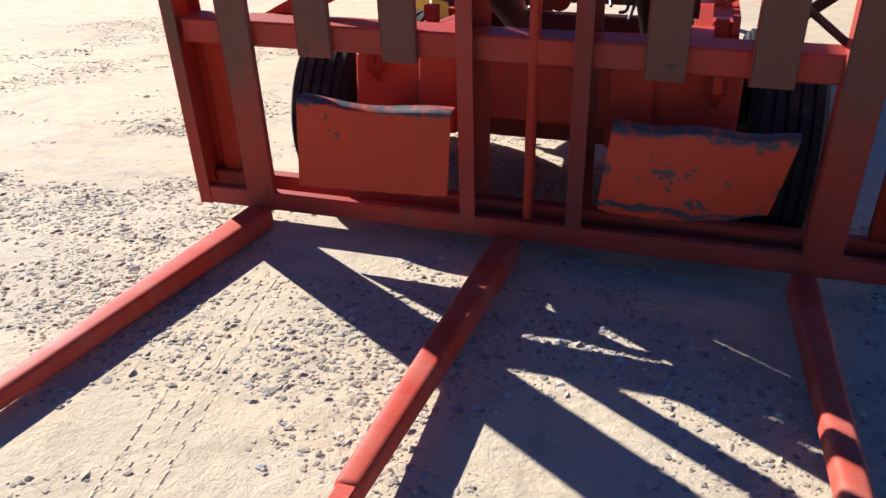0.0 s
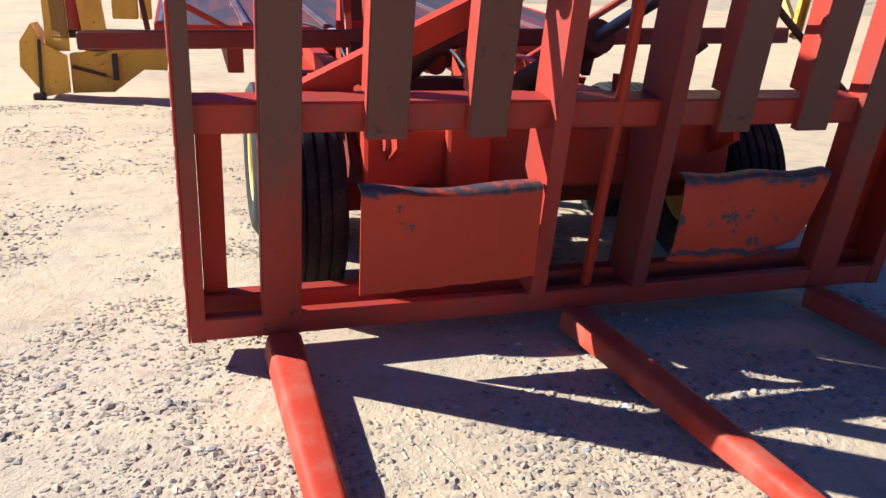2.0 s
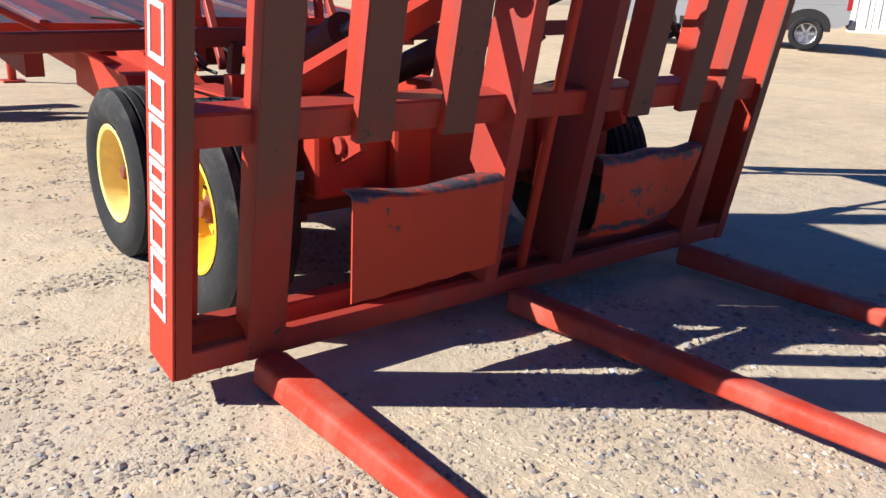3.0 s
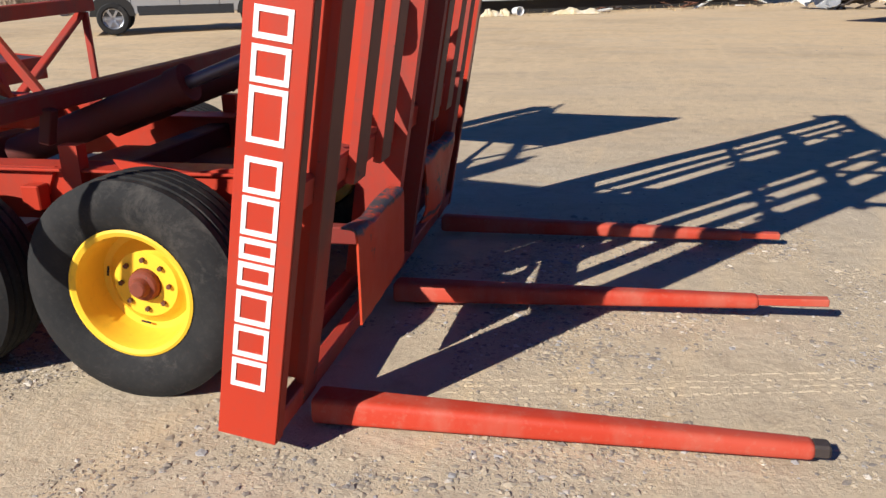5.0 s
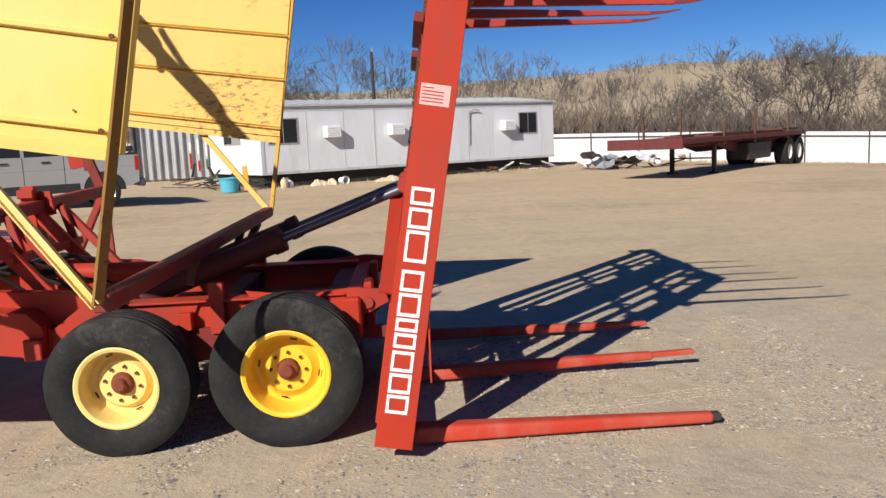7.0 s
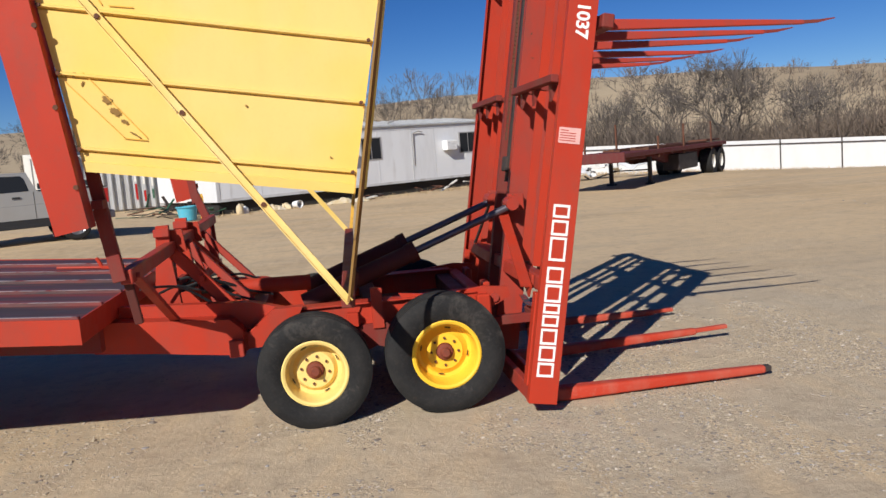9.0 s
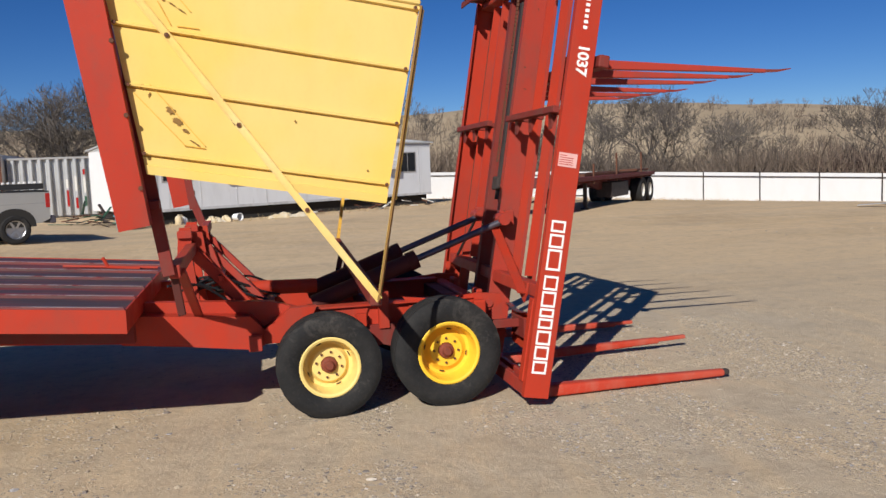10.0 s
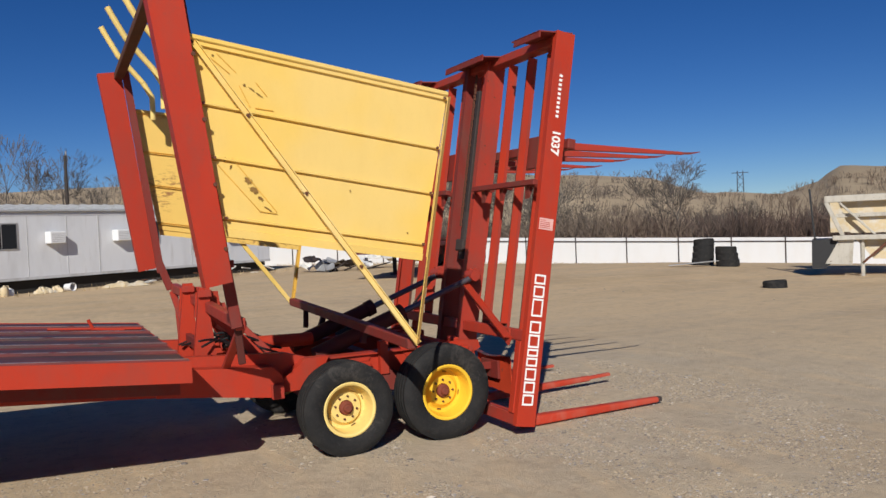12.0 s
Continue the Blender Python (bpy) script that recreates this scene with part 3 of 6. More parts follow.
                row.append(bm.verts.new((x - back, y_low + (y_top - y_low) * min(k, 1), z_low + (z_fold - z_low) * k)))
            rows.append(row)
        for a, b in zip(rows, rows[1:]):
            for i in range(nx):
                bm.faces.new((a[i], a[i + 1], b[i + 1], b[i]))
        bmesh.ops.recalc_face_normals(bm, faces=bm.faces)
        bmesh.ops.solidify(bm, geom=list(bm.faces), thickness=0.009)
        part("push_plate", bm, "plate_b" if n else "plate_a", rack, "dented red push plate with a scraped rolled top edge", True)
        yc = 2.06 if n else 0.87
        bm = B()
        box(bm, (-0.30, yc - 0.03, 0.46), (PX - 0.05, yc + 0.03, 0.53), 0.005)
        box(bm, (PX - 0.055, yc - 0.16, 0.38), (PX - 0.03, yc + 0.16, 0.55), 0.004)
        part("push_arm", bm, "red_dark", rack)
    return rack, near_post


def tine_mesh(length, w0, w1, h0, h1, tip):
    """A tapered fork tine along +x with a square root and a thin tip bar."""
    bm = B()
    outline = [(0, -w0 / 2), (0, w0 / 2), (length, w1 / 2), (length, -w1 / 2)]
    lo = [bm.verts.new((x, y, 0)) for x, y in outline]
    hi = [bm.verts.new((x, y * 0.82, h0 if x == 0 else h1)) for x, y in outline]
    bm.faces.new(lo[::-1])
    bm.faces.new(hi)
    for i in range(4):
        j = (i + 1) % 4
        bm.faces.new((lo[i], lo[j], hi[j], hi[i]))
    bmesh.ops.bevel(bm, geom=list(bm.edges), offset=min(0.02, w1 * 0.25), segments=4, profile=0.5, affect="EDGES")
    if tip:
        box(bm, (length - 0.02, -w1 * 0.3, h1 * 0.25), (length + tip, w1 * 0.3, h1 * 0.85), 0.004)
    return bm


rack, near_post = build_rack()
for y, x1, tip, wide in ((0.31, 1.64, 0.0, 0.14), (1.40, 1.64, 0.28, 0.13), (2.50, 1.72, 0.20, 0.11)):
    bm = tine_mesh(x1 - 0.02, wide, 0.08, 0.092, 0.055, tip)
    bmesh.ops.transform(bm, matrix=pose(0.02, y, 0.012, 0, -2.1 if y == 1.40 else -0.4, 0), verts=bm.verts)
    tine = part("tine", bm, "tine", wagon, "long tapered red fork tine lying on the gravel", True)
    if y == 0.31:
        bm = B()
        box(bm, (1.63, 0.281, 0.03), (1.685, 0.339, 0.074), 0.008)
        part("end_cap", bm, "dark_steel", tine, "black end cap")

# upper tines on their carriage
CAR = 2.46
bm = B()
box(bm, (0.03, -0.02, CAR - 0.02), (0.11, W + 0.02, CAR + 0.07), 0.008)
box(bm, (0.015, 0.4, CAR - 0.16), (0.05, 0.75, CAR + 0.14), 0.005)
box(bm, (0.015, 2.05, CAR - 0.16), (0.05, 2.4, CAR + 0.14), 0.005)
carriage = rack_part("tine_carriage", bm, "red_dark", rack, "dark red carriage beam carrying the upper tines")
for i in range(6):
    y = 0.1 + i * 0.52
    bm = tine_mesh(1.38, 0.06, 0.032, 0.07, 0.03, 0.0)
    at = Matrix.Translation(RACK @ Vector((0.10, y, CAR - 0.015))) @ pose(0, 0, 0, 0, 1.5 - 0.5 * (i % 3), 0.5 - (i % 2))
    bmesh.ops.transform(bm, matrix=at, verts=bm.verts)
    upper = part("upper_tine", bm, "red_worn", wagon)
    tip = prism(B(), [(1.37, -0.013, 0.004), (1.37, -0.013, 0.027), (1.49, -0.011, 0.029), (1.60, -0.008, 0.040), (1.61, -0.007, 0.034), (1.49, -0.011, 0.010)], (0, 0.024, 0))
    bmesh.ops.transform(tip, matrix=at, verts=tip.verts)
    part("tine_tip", tip, "red_dark", upper, "worn dark tip bent slightly upwards")

# white lettering of the maker, as plain strokes
LETTERS = [(1.31, 1.225), (1.21, 1.11), (1.10, 0.945), (0.905, 0.80), (0.79, 0.675), (0.665, 0.60), (0.59, 0.515), (0.50, 0.395), (0.385, 0.285), (0.275, 0.18)]
for top, low in LETTERS:
    for a, b, c, d in ((-0.158, -0.048, top - 0.016, top), (-0.158, -0.048, low, low + 0.016), (-0.158, -0.144, low + 0.0165, top - 0.0165), (-0.062, -0.048, low + 0.0165, top - 0.0165)):
        rack_part("letter_stroke", box(B(), (a, -0.0035, c), (b, 0.0, d)), "white_paint", near_post, "white painted stroke")
for i in range(10):
    bm = B()
    z = 3.06 - i * 0.04
    box(bm, (-0.12, -0.0035, z - 0.011), (-0.09, 0.0, z + 0.011))
    rack_part("small_letter_stroke", bm, "white_paint", near_post, "white painted stroke")
bm = B()
box(bm, (-0.172, -0.0035, 1.70), (-0.03, 0.0, 1.80))
label_plate = rack_part("warning_sticker", bm, "sticker", near_post, "faded pink and white warning sticker")
for i in range(5):
    bm = B()
    z = 1.715 + i * 0.016
    box(bm, (-0.165, -0.005, z), (-0.06 if i < 4 else -0.11, -0.0036, z + 0.005))
    rack_part("print_line", bm, "red", near_post)
fc = bpy.data.curves.new("model_number", "FONT")
fc.body, fc.size, fc.extrude, fc.offset = "1037", 0.115, 0.0015, 0.003
fc.align_x, fc.align_y = "CENTER", "CENTER"
fc.space_character = 0.95
fc.materials.append(M["white_paint"])
num = new("model_number", fc)
num.parent = near_post
num.matrix_basis = RACK @ Matrix(((0, 1, 0, -0.095), (0, 0, -1, -0.002), (-1, 0, 0, 2.47), (0, 0, 0, 1)))
num["label"] = "white painted model number"

# ---- chassis ----
def slope(x):
    """The frame climbs a little towards the hitch."""
    return 0.05 * max(0.0, -x - 1.2)


RAILS = (0.76, W - 0.76 - 0.09)
chassis = None
for y in RAILS:
    bm = B()
    prism(bm, [(-0.32, y, 0.56), (-0.32, y, 0.745), (-1.65, y, 0.75), (-1.95, y, 0.84), (-7.4, y, 0.86 + slope(-7.4)), (-7.4, y, 0.62 + slope(-7.4)), (-2.1, y, 0.53), (-1.5, y, 0.56)], (0, 0.09, 0))
    rail = part("chassis_rail" if chassis else "chassis", bm, "red", chassis or wagon, "" if chassis else "red welded steel chassis")
    chassis = chassis or rail
    part("rail_flange", box(B(), (-1.62, y - 0.05, 0.751), (-0.35, y + 0.12, 0.763), 0.003), "red", chassis)
for x in (-0.42, -1.1, -1.95, -3.2, -4.6, -6.0):
    part("cross_member", box(B(), (x - 0.06, RAILS[0] + 0.092, 0.6 + slope(x)), (x + 0.06, RAILS[1] - 0.002, 0.72 + slope(x)), 0.006), "maroon_shade", chassis)
# deep side plates and stepped gussets behind the bed
for y, s in ((RAILS[0], -1), (RAILS[1] + 0.09, 1)):
    part("side_plate", prism(B(), [(-3.0, y, 0.83), (-2.10, y, 0.76), (-2.02, y, 0.68), (-2.02, y, 0.50), (-2.58, y, 0.575), (-3.0, y, 0.62)], (0, s * 0.16, 0)), "red", chassis)
    part("step_gusset", prism(B(), [(-2.0, y, 0.53), (-2.0, y, 0.64), (-1.80, y, 0.79), (-1.60, y, 0.79), (-1.74, y, 0.54)], (0, s * 0.10, 0)), "red", chassis)
    part("lug", box(B(), (-2.12, y + min(s * 0.161, s * 0.2), 0.50), (-2.02, y + max(s * 0.161, s * 0.2), 0.62), 0.006), "red_worn", chassis)
    part("strut", prism(B(), [(-1.12, y, 0.57), (-1.12, y, 0.86), (-1.04, y, 0.86), (-1.04, y, 0.57)], (0, s * 0.06, 0)), "red", chassis)
for s, y in ((-1, RAILS[0]), (1, RAILS[1] + 0.09)):
    bm = B()
    t = s * 0.012
    # rear hinge plate and stepped gusset plates on the rail's outside
    prism(bm, [(-0.62, y, 0.66), (-0.56, y, 0.765), (-0.30, y, 0.79), (-0.12, y, 0.77), (-0.10, y, 0.70), (-0.34, y, 0.58)], (0, s * 0.03, 0))
    part("gusset_plate", bm, "red", chassis)
    part("gusset_plate", prism(B(), [(-1.62, y, 0.55), (-1.72, y, 0.765), (-1.18, y, 0.765), (-1.28, y, 0.55)], (0, s * 0.02, 0)), "red", chassis)
    part("lug", box(B(), (-1.30, y + min(s * 0.021, s * 0.09), 0.60), (-1.22, y + max(s * 0.021, s * 0.09), 0.70), 0.005), "red", chassis)
    part("lug", box(B(), (-2.08, y + min(0, s * 0.10), 0.52), (-2.0, y + max(0, s * 0.10), 0.66), 0.005), "red", chassis)
    bm = B()
    tube(bm, (-0.22, y - s * 0.02, 0.70), (-0.22, y + s * 0.05, 0.70), 0.032, 16)
    part("hinge_tube", bm, "red_worn", chassis, smooth=True)

part("flared_plate", prism(B(), [(-0.92, RAILS[0] - 0.001, 0.80), (-0.40, RAILS[0] - 0.001, 0.735), (-0.40, RAILS[0] - 0.001, 0.585), (-0.78, RAILS[0] - 0.001, 0.585)], (0, -0.014, 0)), "red", chassis)
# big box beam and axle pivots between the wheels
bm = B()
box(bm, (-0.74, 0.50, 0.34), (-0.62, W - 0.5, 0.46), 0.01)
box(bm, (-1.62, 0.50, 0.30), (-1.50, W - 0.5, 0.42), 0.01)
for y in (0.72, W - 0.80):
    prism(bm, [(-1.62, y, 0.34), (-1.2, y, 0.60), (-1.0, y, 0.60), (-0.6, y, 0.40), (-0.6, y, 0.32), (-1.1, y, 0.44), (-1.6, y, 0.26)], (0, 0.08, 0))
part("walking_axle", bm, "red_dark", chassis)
bm = B()
box(bm, (-0.36, 0.65, 0.50), (-0.26, W - 0.65, 0.74), 0.012)
part("rear_cross_beam", bm, "red", chassis)
for y in (0.95, 1.72):
    part("hinge_lug", box(B(), (-0.255, y, 0.44), (-0.20, y + 0.17, 0.78), 0.01), "red", chassis)


def build_wheel(name, x, y, z, r, side, label):
    """side -1: the outside faces -y. Ribbed implement tyre on a dished rim."""
    hub = part(name, lathe(B(), [(0.0, -0.085), (0.026, -0.085), (0.032, -0.078), (0.038, -0.055), (0.052, -0.05), (0.058, -0.04), (0.060, 0.0), (0.062, 0.05), (0.062, 0.12), (0.0, 0.12)], 24), "hub", wagon, "rusty wheel hub")
    hub["label"] = label
    w = 0.27
    prof = []
    ri = r * 0.545
    prof += [(ri, -w * 0.40), (ri + 0.012, -w * 0.44), (r * 0.70, -w * 0.52), (r * 0.82, -w * 0.53), (r * 0.91, -w * 0.50), (r * 0.955, -w * 0.45)]
    ribs = 5
    for i in range(ribs):
        a = -w * 0.43 + w * 0.86 * i / ribs
        b = a + w * 0.86 / ribs
        cr = r * (1 - 0.018 * abs((i + 0.5) / ribs * 2 - 1) ** 2)
        prof += [(cr, a + 0.002), (cr, b - 0.012), (cr - 0.014, b - 0.010), (cr - 0.014, b - 0.002)]
    prof += [(r * 0.955, w * 0.45), (r * 0.91, w * 0.50), (r * 0.70, w * 0.52), (ri + 0.012, w * 0.44), (ri, w * 0.40)]
    tyre = part("tyre", lathe(B(), prof, 72), "rubber", hub, "dusty black ribbed implement tyre", True)
    rp = [(ri + 0.014, -w * 0.46), (ri + 0.004, -w * 0.475), (ri - 0.012, -w * 0.45), (ri - 0.02, -w * 0.36), (ri - 0.022, -0.02), (ri - 0.035, 0.015), (ri - 0.06, 0.02), (0.135, -0.005), (0.125, -0.02), (0.062, -0.02), (0.06, 0.0)]
    rim = part("rim", lathe(B(), rp, 60), "yellow_rim" if label.startswith("bright") else "yellow_pale", hub, "", True)
    back = part("rim_back", lathe(B(), [(0.06, 0.03), (ri - 0.03, 0.03), (ri - 0.01, w * 0.4)], 40), "yellow_pale", hub, "", True)
    for i in range(8):
        a = 2 * math.pi * i / 8 + 0.3
        bm = B()
        tube(bm, (0.095 * math.cos(a), -0.034, 0.095 * math.sin(a)), (0.095 * math.cos(a), -0.015, 0.095 * math.sin(a)), 0.0095, 6)
        part("wheel_bolt", bm, "rust", hub)
    for i in range(4):
        a = 2 * math.pi * i / 4 + 0.9
        bm = B()
        box(bm, (-0.02, -0.004, -0.004), (0.02, 0.002, 0.004), 0.002, pose(0.165 * math.cos(a), 0.002, 0.165 * math.sin(a)) @ Matrix.Rotation(-a + math.pi / 2, 4, "Y"))
        part("rim_slot", bm, "dark", hub)
    hub.matrix_basis = pose(x, y, z, 0, 0, 0 if side < 0 else 180) @ Matrix.Rotation(0.7 * x, 4, "Y")
    return hub


WHEELS = [(-0.655, 0.415), (-1.55, 0.388)]
for (x, r), lab in zip(WHEELS, ("bright yellow wheel with a black ribbed tyre", "pale yellow wheel with a black ribbed tyre")):
    build_wheel("wheel", x, 0.46, r - 0.004, r, -1, lab)
    build_wheel("wheel", x, W - 0.46, r - 0.004, r, 1, lab)

# lift cylinders from the chassis to the rack, the panel's shade put into their colour
for y in (1.06, W - 1.06):
    bm = B()
    tube(bm, (-1.6, y, 0.745), (-0.74, y, 1.055), 0.07, 18)
    tube(bm, (-0.80, y, 1.033), (-0.73, y, 1.06), 0.08, 18)
    cyl = part("lift_cylinder", bm, "maroon_shade", wagon, "hydraulic lift cylinder coloured dark maroon for its shade, with chrome rod", True)
    bm = B()
    tube(bm, (-0.74, y, 1.055), (0.06, y, 1.345), 0.028, 14)
    part("cylinder_rod", bm, "chrome", cyl, "chrome rod", True)
    bm = B()
    tube(bm, (0.03, y - 0.06, 1.35), (0.03, y + 0.12, 1.35), 0.05, 12)
    box(bm, (0.02, y + 0.03, 1.29), (0.14, y + 0.09, 1.42), 0.006)
    part("rod_eye", bm, "red_worn", cyl)
# rear sub-frame sill between the rails, its shade put into the dark colour
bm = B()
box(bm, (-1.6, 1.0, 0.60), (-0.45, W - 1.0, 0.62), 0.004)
part("centre_deck", bm, "maroon_shade", chassis)

# ---- middle table with its yellow side panels ----
PY0, PY1 = -0.415, 3.16
bm = B()
beam(bm, (-1.30, PY0 + 0.02, 0.975), (-1.17, PY1 - 0.02, 1.06), 0.08, 0.08, (0, 0, 1), 0.008)
# the side panel's shade on the arm is part of this darker red
cross = part("cross_arm", bm, "red_dark", wagon, "red cross arm darkened for shade, carrying the side panels")
for y in (0.8, 2.0, 2.45):
    part("arm_strut", beam(B(), (-1.24, y, 0.845), (-1.22 + 0.02 * y, y + (0.2 if y > 2.2 else 0), 0.97 + 0.02 * y), 0.05, 0.05, (1, 0, 0), 0.004), "maroon_shade", cross)


def build_side_panel(y, s, tl, tr, br, bl, material, lab, notch):
    """A sheet-steel side panel with pressed ribs; s: the outside's side."""
    tl, tr, br, bl = [Vector((x, y, z)) for x, z in (tl, tr, br, bl)]
    out = Vector((0, s, 0))
    bm = B()
    cuts = [0.0, 0.035, 0.04]
    for k in (0.33, 0.60, 0.905):
        cuts += [k - 0.012, k - 0.005, k + 0.002, k + 0.009, k + 0.016]
    cuts += [0.955, 0.96, 1.0]
    depth = {0.0: 0.022, 0.035: 0.022}
    for k in (0.33, 0.60, 0.905):
        depth[k - 0.005], depth[k + 0.002], depth[k + 0.009] = 0.02, 0.02, -0.014
    depth[0.96] = depth[1.0] = 0.012
    rows = []
    for v in cuts:
        a, b = tl.lerp(bl, v), tr.lerp(br, v)
        row = []
        for i in range(13):
            p = a.lerp(b, i / 12)
            wob = 0.006 * noise.noise((p.x * 2, v * 3, y)) if 0 < v < 1 else 0
            row.append(bm.verts.new(p + out * (depth.get(v, 0.0) + wob)))
        rows.append(row)
    for a, b in zip(rows, rows[1:]):
        for i in range(12):
            bm.faces.new((a[i], a[i + 1], b[i + 1], b[i]))
    bmesh.ops.recalc_face_normals(bm, faces=bm.faces)
    bmesh.ops.solidify(bm, geom=list(bm.faces), thickness=0.006)
    pan = part("side_panel", bm, material, wagon, lab)
    # rolled lip along the top
    bm = B()
    beam(bm, tl + out * 0.012, tr + out * 0.012, 0.05, 0.035, (0, 0, 1), 0.008)
    part("top_lip", bm, material, pan)
    # the upright and the diagonal that carry it
    foot = Vector((-1.29 if s < 0 else -1.17, y + s * 0.015, 0.985 if s < 0 else 1.05))
    bm = B()
    if s < 0:
        beam(bm, foot + out * 0.03, tr.lerp(br, 0.02) + Vector((0.01, 0, 0)) + out * 0.03, 0.062, 0.014, (0.95, -0.31, 0))
    else:
        channel(bm, foot + out * 0.02, tr.lerp(br, 0.02) + out * 0.03, 0.055, 0.03, 0.008, (1, 0, 0))
    # the near upright's brown holds both its rust and its rear-side shade
    up = part("upright", bm, "rust_and_shade" if s < 0 else "yellow_rusty", pan, "worn yellow upright with a rusty rear face darkened for shade" if s < 0 else "worn yellow upright channel")
    if s < 0:
        side = Vector((0.95, -0.31, 0)) * 0.0095 - Vector((0.31, 0.95, 0)) * 0.012
        part("painted_face", beam(B(), foot + out * 0.028 - side, tr.lerp(br, 0.02) + Vector((0.01, 0, 0)) + out * 0.028 - side, 0.036, 0.004, (0.95, -0.31, 0)), "yellow", pan, "yellow painted front face")
        part("edge_flange", beam(B(), foot.lerp(tr, 0.34) + Vector((0.02, 0.028, 0)), tr + Vector((0.02, 0.028, -0.03)), 0.006, 0.03, (0.9, 0.43, 0)), "yellow", pan, "yellow folded edge flange")
    bm = B()
    top = tl.lerp(tr, 0.02) + Vector((0, 0, -0.04))
    channel(bm, foot + out * 0.03, top + out * 0.03, 0.044, 0.028, 0.006, (0, s, 0))
    part("diagonal_stay", bm, "yellow_chipped", pan, "chipped yellow diagonal stay")
    # bolts
    for k in (0.03, 0.33, 0.60, 0.905):
        for e in (0.985, 0.01):
            p = tl.lerp(bl, k).lerp(tr.lerp(br, k), e) + out * 0.03
            bm = B()
            tube(bm, p, p + out * 0.012, 0.011, 8)
            part("bolt", bm, "rust", pan)
    for k in (0.22, 0.47, 0.72):
        p = top.lerp(foot, k) + out * 0.035
        bm = B()
        tube(bm, p, p + out * 0.012, 0.014, 8)
        part("bolt", bm, "rust", pan)
    # scraped patches and slots left by removed brackets
    for u, v, du, dv in notch:
        p = tl.lerp(bl, v).lerp(tr.lerp(br, v), u) + out * 0.009
        rng = random.Random(int(u * 100))
        pts = []
        for i in range(22):
            a = 2 * math.pi * i / 22
            k = 0.9 * rng.uniform(0.5, 1.05)
            c, d = math.cos(a) * du * k, math.sin(a) * dv * k
            pts.append(p + Vector((c * 0.8 + d * 0.45, 0, -c * 0.55 + d * 0.9)))
        part("rust_patch", prism(B(), pts, -out * 0.004), "rust_and_shade", pan, "bare rusty patch")
    # thin outlines left by torn-off plates
    for u, v, du, dv in SCRATCHES if notch else ():
        a = tl.lerp(bl, v).lerp(tr.lerp(br, v), u) + out * 0.008
        b = tl.lerp(bl, v + dv).lerp(tr.lerp(br, v + dv), u + du) + out * 0.008
        part("scratch", beam(B(), a, b, 0.005, 0.003, (0, s, 0)), "yellow_rusty", pan, "thin worn scratch line")
    return pan


SCRATCHES = [(0.02, 0.63, 0.15, 0.21), (0.085, 0.585, 0.165, 0.25), (0.17, 0.845, 0.08, 0.0), (0.06, 0.075, 0.07, 0.07), (0.095, 0.055, 0.06, 0.08), (0.16, 0.2, 0.03, 0.1), (0.225, 0.165, 0.035, 0.06), (0.21, 0.3, 0.07, -0.003)]
NOTCH = [(0.18, 0.19, 0.012, 0.012), (0.205, 0.205, 0.03, 0.006), (0.23, 0.225, 0.035, 0.006), (0.055, 0.6, 0.012, 0.02), (0.075, 0.63, 0.008, 0.02), (0.14, 0.69, 0.04, 0.026), (0.16, 0.735, 0.05, 0.024), (0.185, 0.775, 0.03, 0.014), (0.21, 0.825, 0.05, 0.006), (0.6, 0.66, 0.01, 0.008), (0.9, 0.85, 0.012, 0.006), (0.08, 0.07, 0.012, 0.01)]
build_side_panel(PY0, -1, (-2.83, 3.14), (-0.94, 2.83), (-1.21, 1.59), (-2.63, 1.83), "yellow", "faded yellow sheet side panel with pressed ribs and scrapes", NOTCH)
build_side_panel(PY1, 1, (-2.78, 3.19), (-0.84, 2.97), (-1.04, 1.64), (-2.57, 1.88), "yellow_streaked", "yellow sheet side panel with rust streaks", [])

# red side boards of the tilted table
bm = B()
beam(bm, (-2.95, -0.36, 3.60), (-2.90, W + 0.27, 3.53), 0.09, 0.07, (0, 0, 1), 0.006)
table = part("tilted_table", bm, "rust", wagon, "cross bar of the upright table between red boards")
for y, s in ((-0.36, -1), (W + 0.27, 1)):
    bm = B()
    z1 = 3.75 if s < 0 else 3.58
    prism(bm, [(-2.80, y, 1.50), (-2.625, y, 1.53), (-2.90 + 0.021 * (s > 0), y, z1), (-3.13 + 0.024 * (s > 0), y, z1 - 0.03)], (0, s * (0.145 if s < 0 else 0.10), 0))
    part("side_board", bm, "red", table, "broad red side board")
    yi = y - s * 0.10
    foot = Vector((-2.56, yi, 1.20)) if s < 0 else Vector((-2.51, yi, 1.30))
    part("edge_angle", prism(B(), [(-2.635, yi, 1.48), (-2.565, yi, 1.50), (-2.835 + 0.02 * (s > 0), yi, z1), (-2.905 + 0.02 * (s > 0), yi, z1)], (0, -s * 0.025, 0)), "red_dark", table, "dark red angle along the board")
    part("board_leg", beam(B(), (-2.62, yi, 1.62), foot, 0.045, 0.075, (1, 0, 0), 0.004), "red_dark", table)
    for k in range(3):
        p = Vector((-2.64 - 0.087 * k, y - s * 0.002, 1.62 + 0.72 * k))
        part("board_clip", box(B(), (p.x, min(p.y, yi), p.z), (p.x + 0.06, max(p.y, yi), p.z + 0.05)), "red_dark", table)
    for i in range(5):
        p = Vector((-2.66 - 0.049 * i, y + s * (0.146 if s < 0 else 0.101), 1.75 + 0.42 * i))
        bm = B()
        tube(bm, p, p + Vector((0, s * 0.014, 0)), 0.014, 8)
        part("bolt", bm, "rust", table)
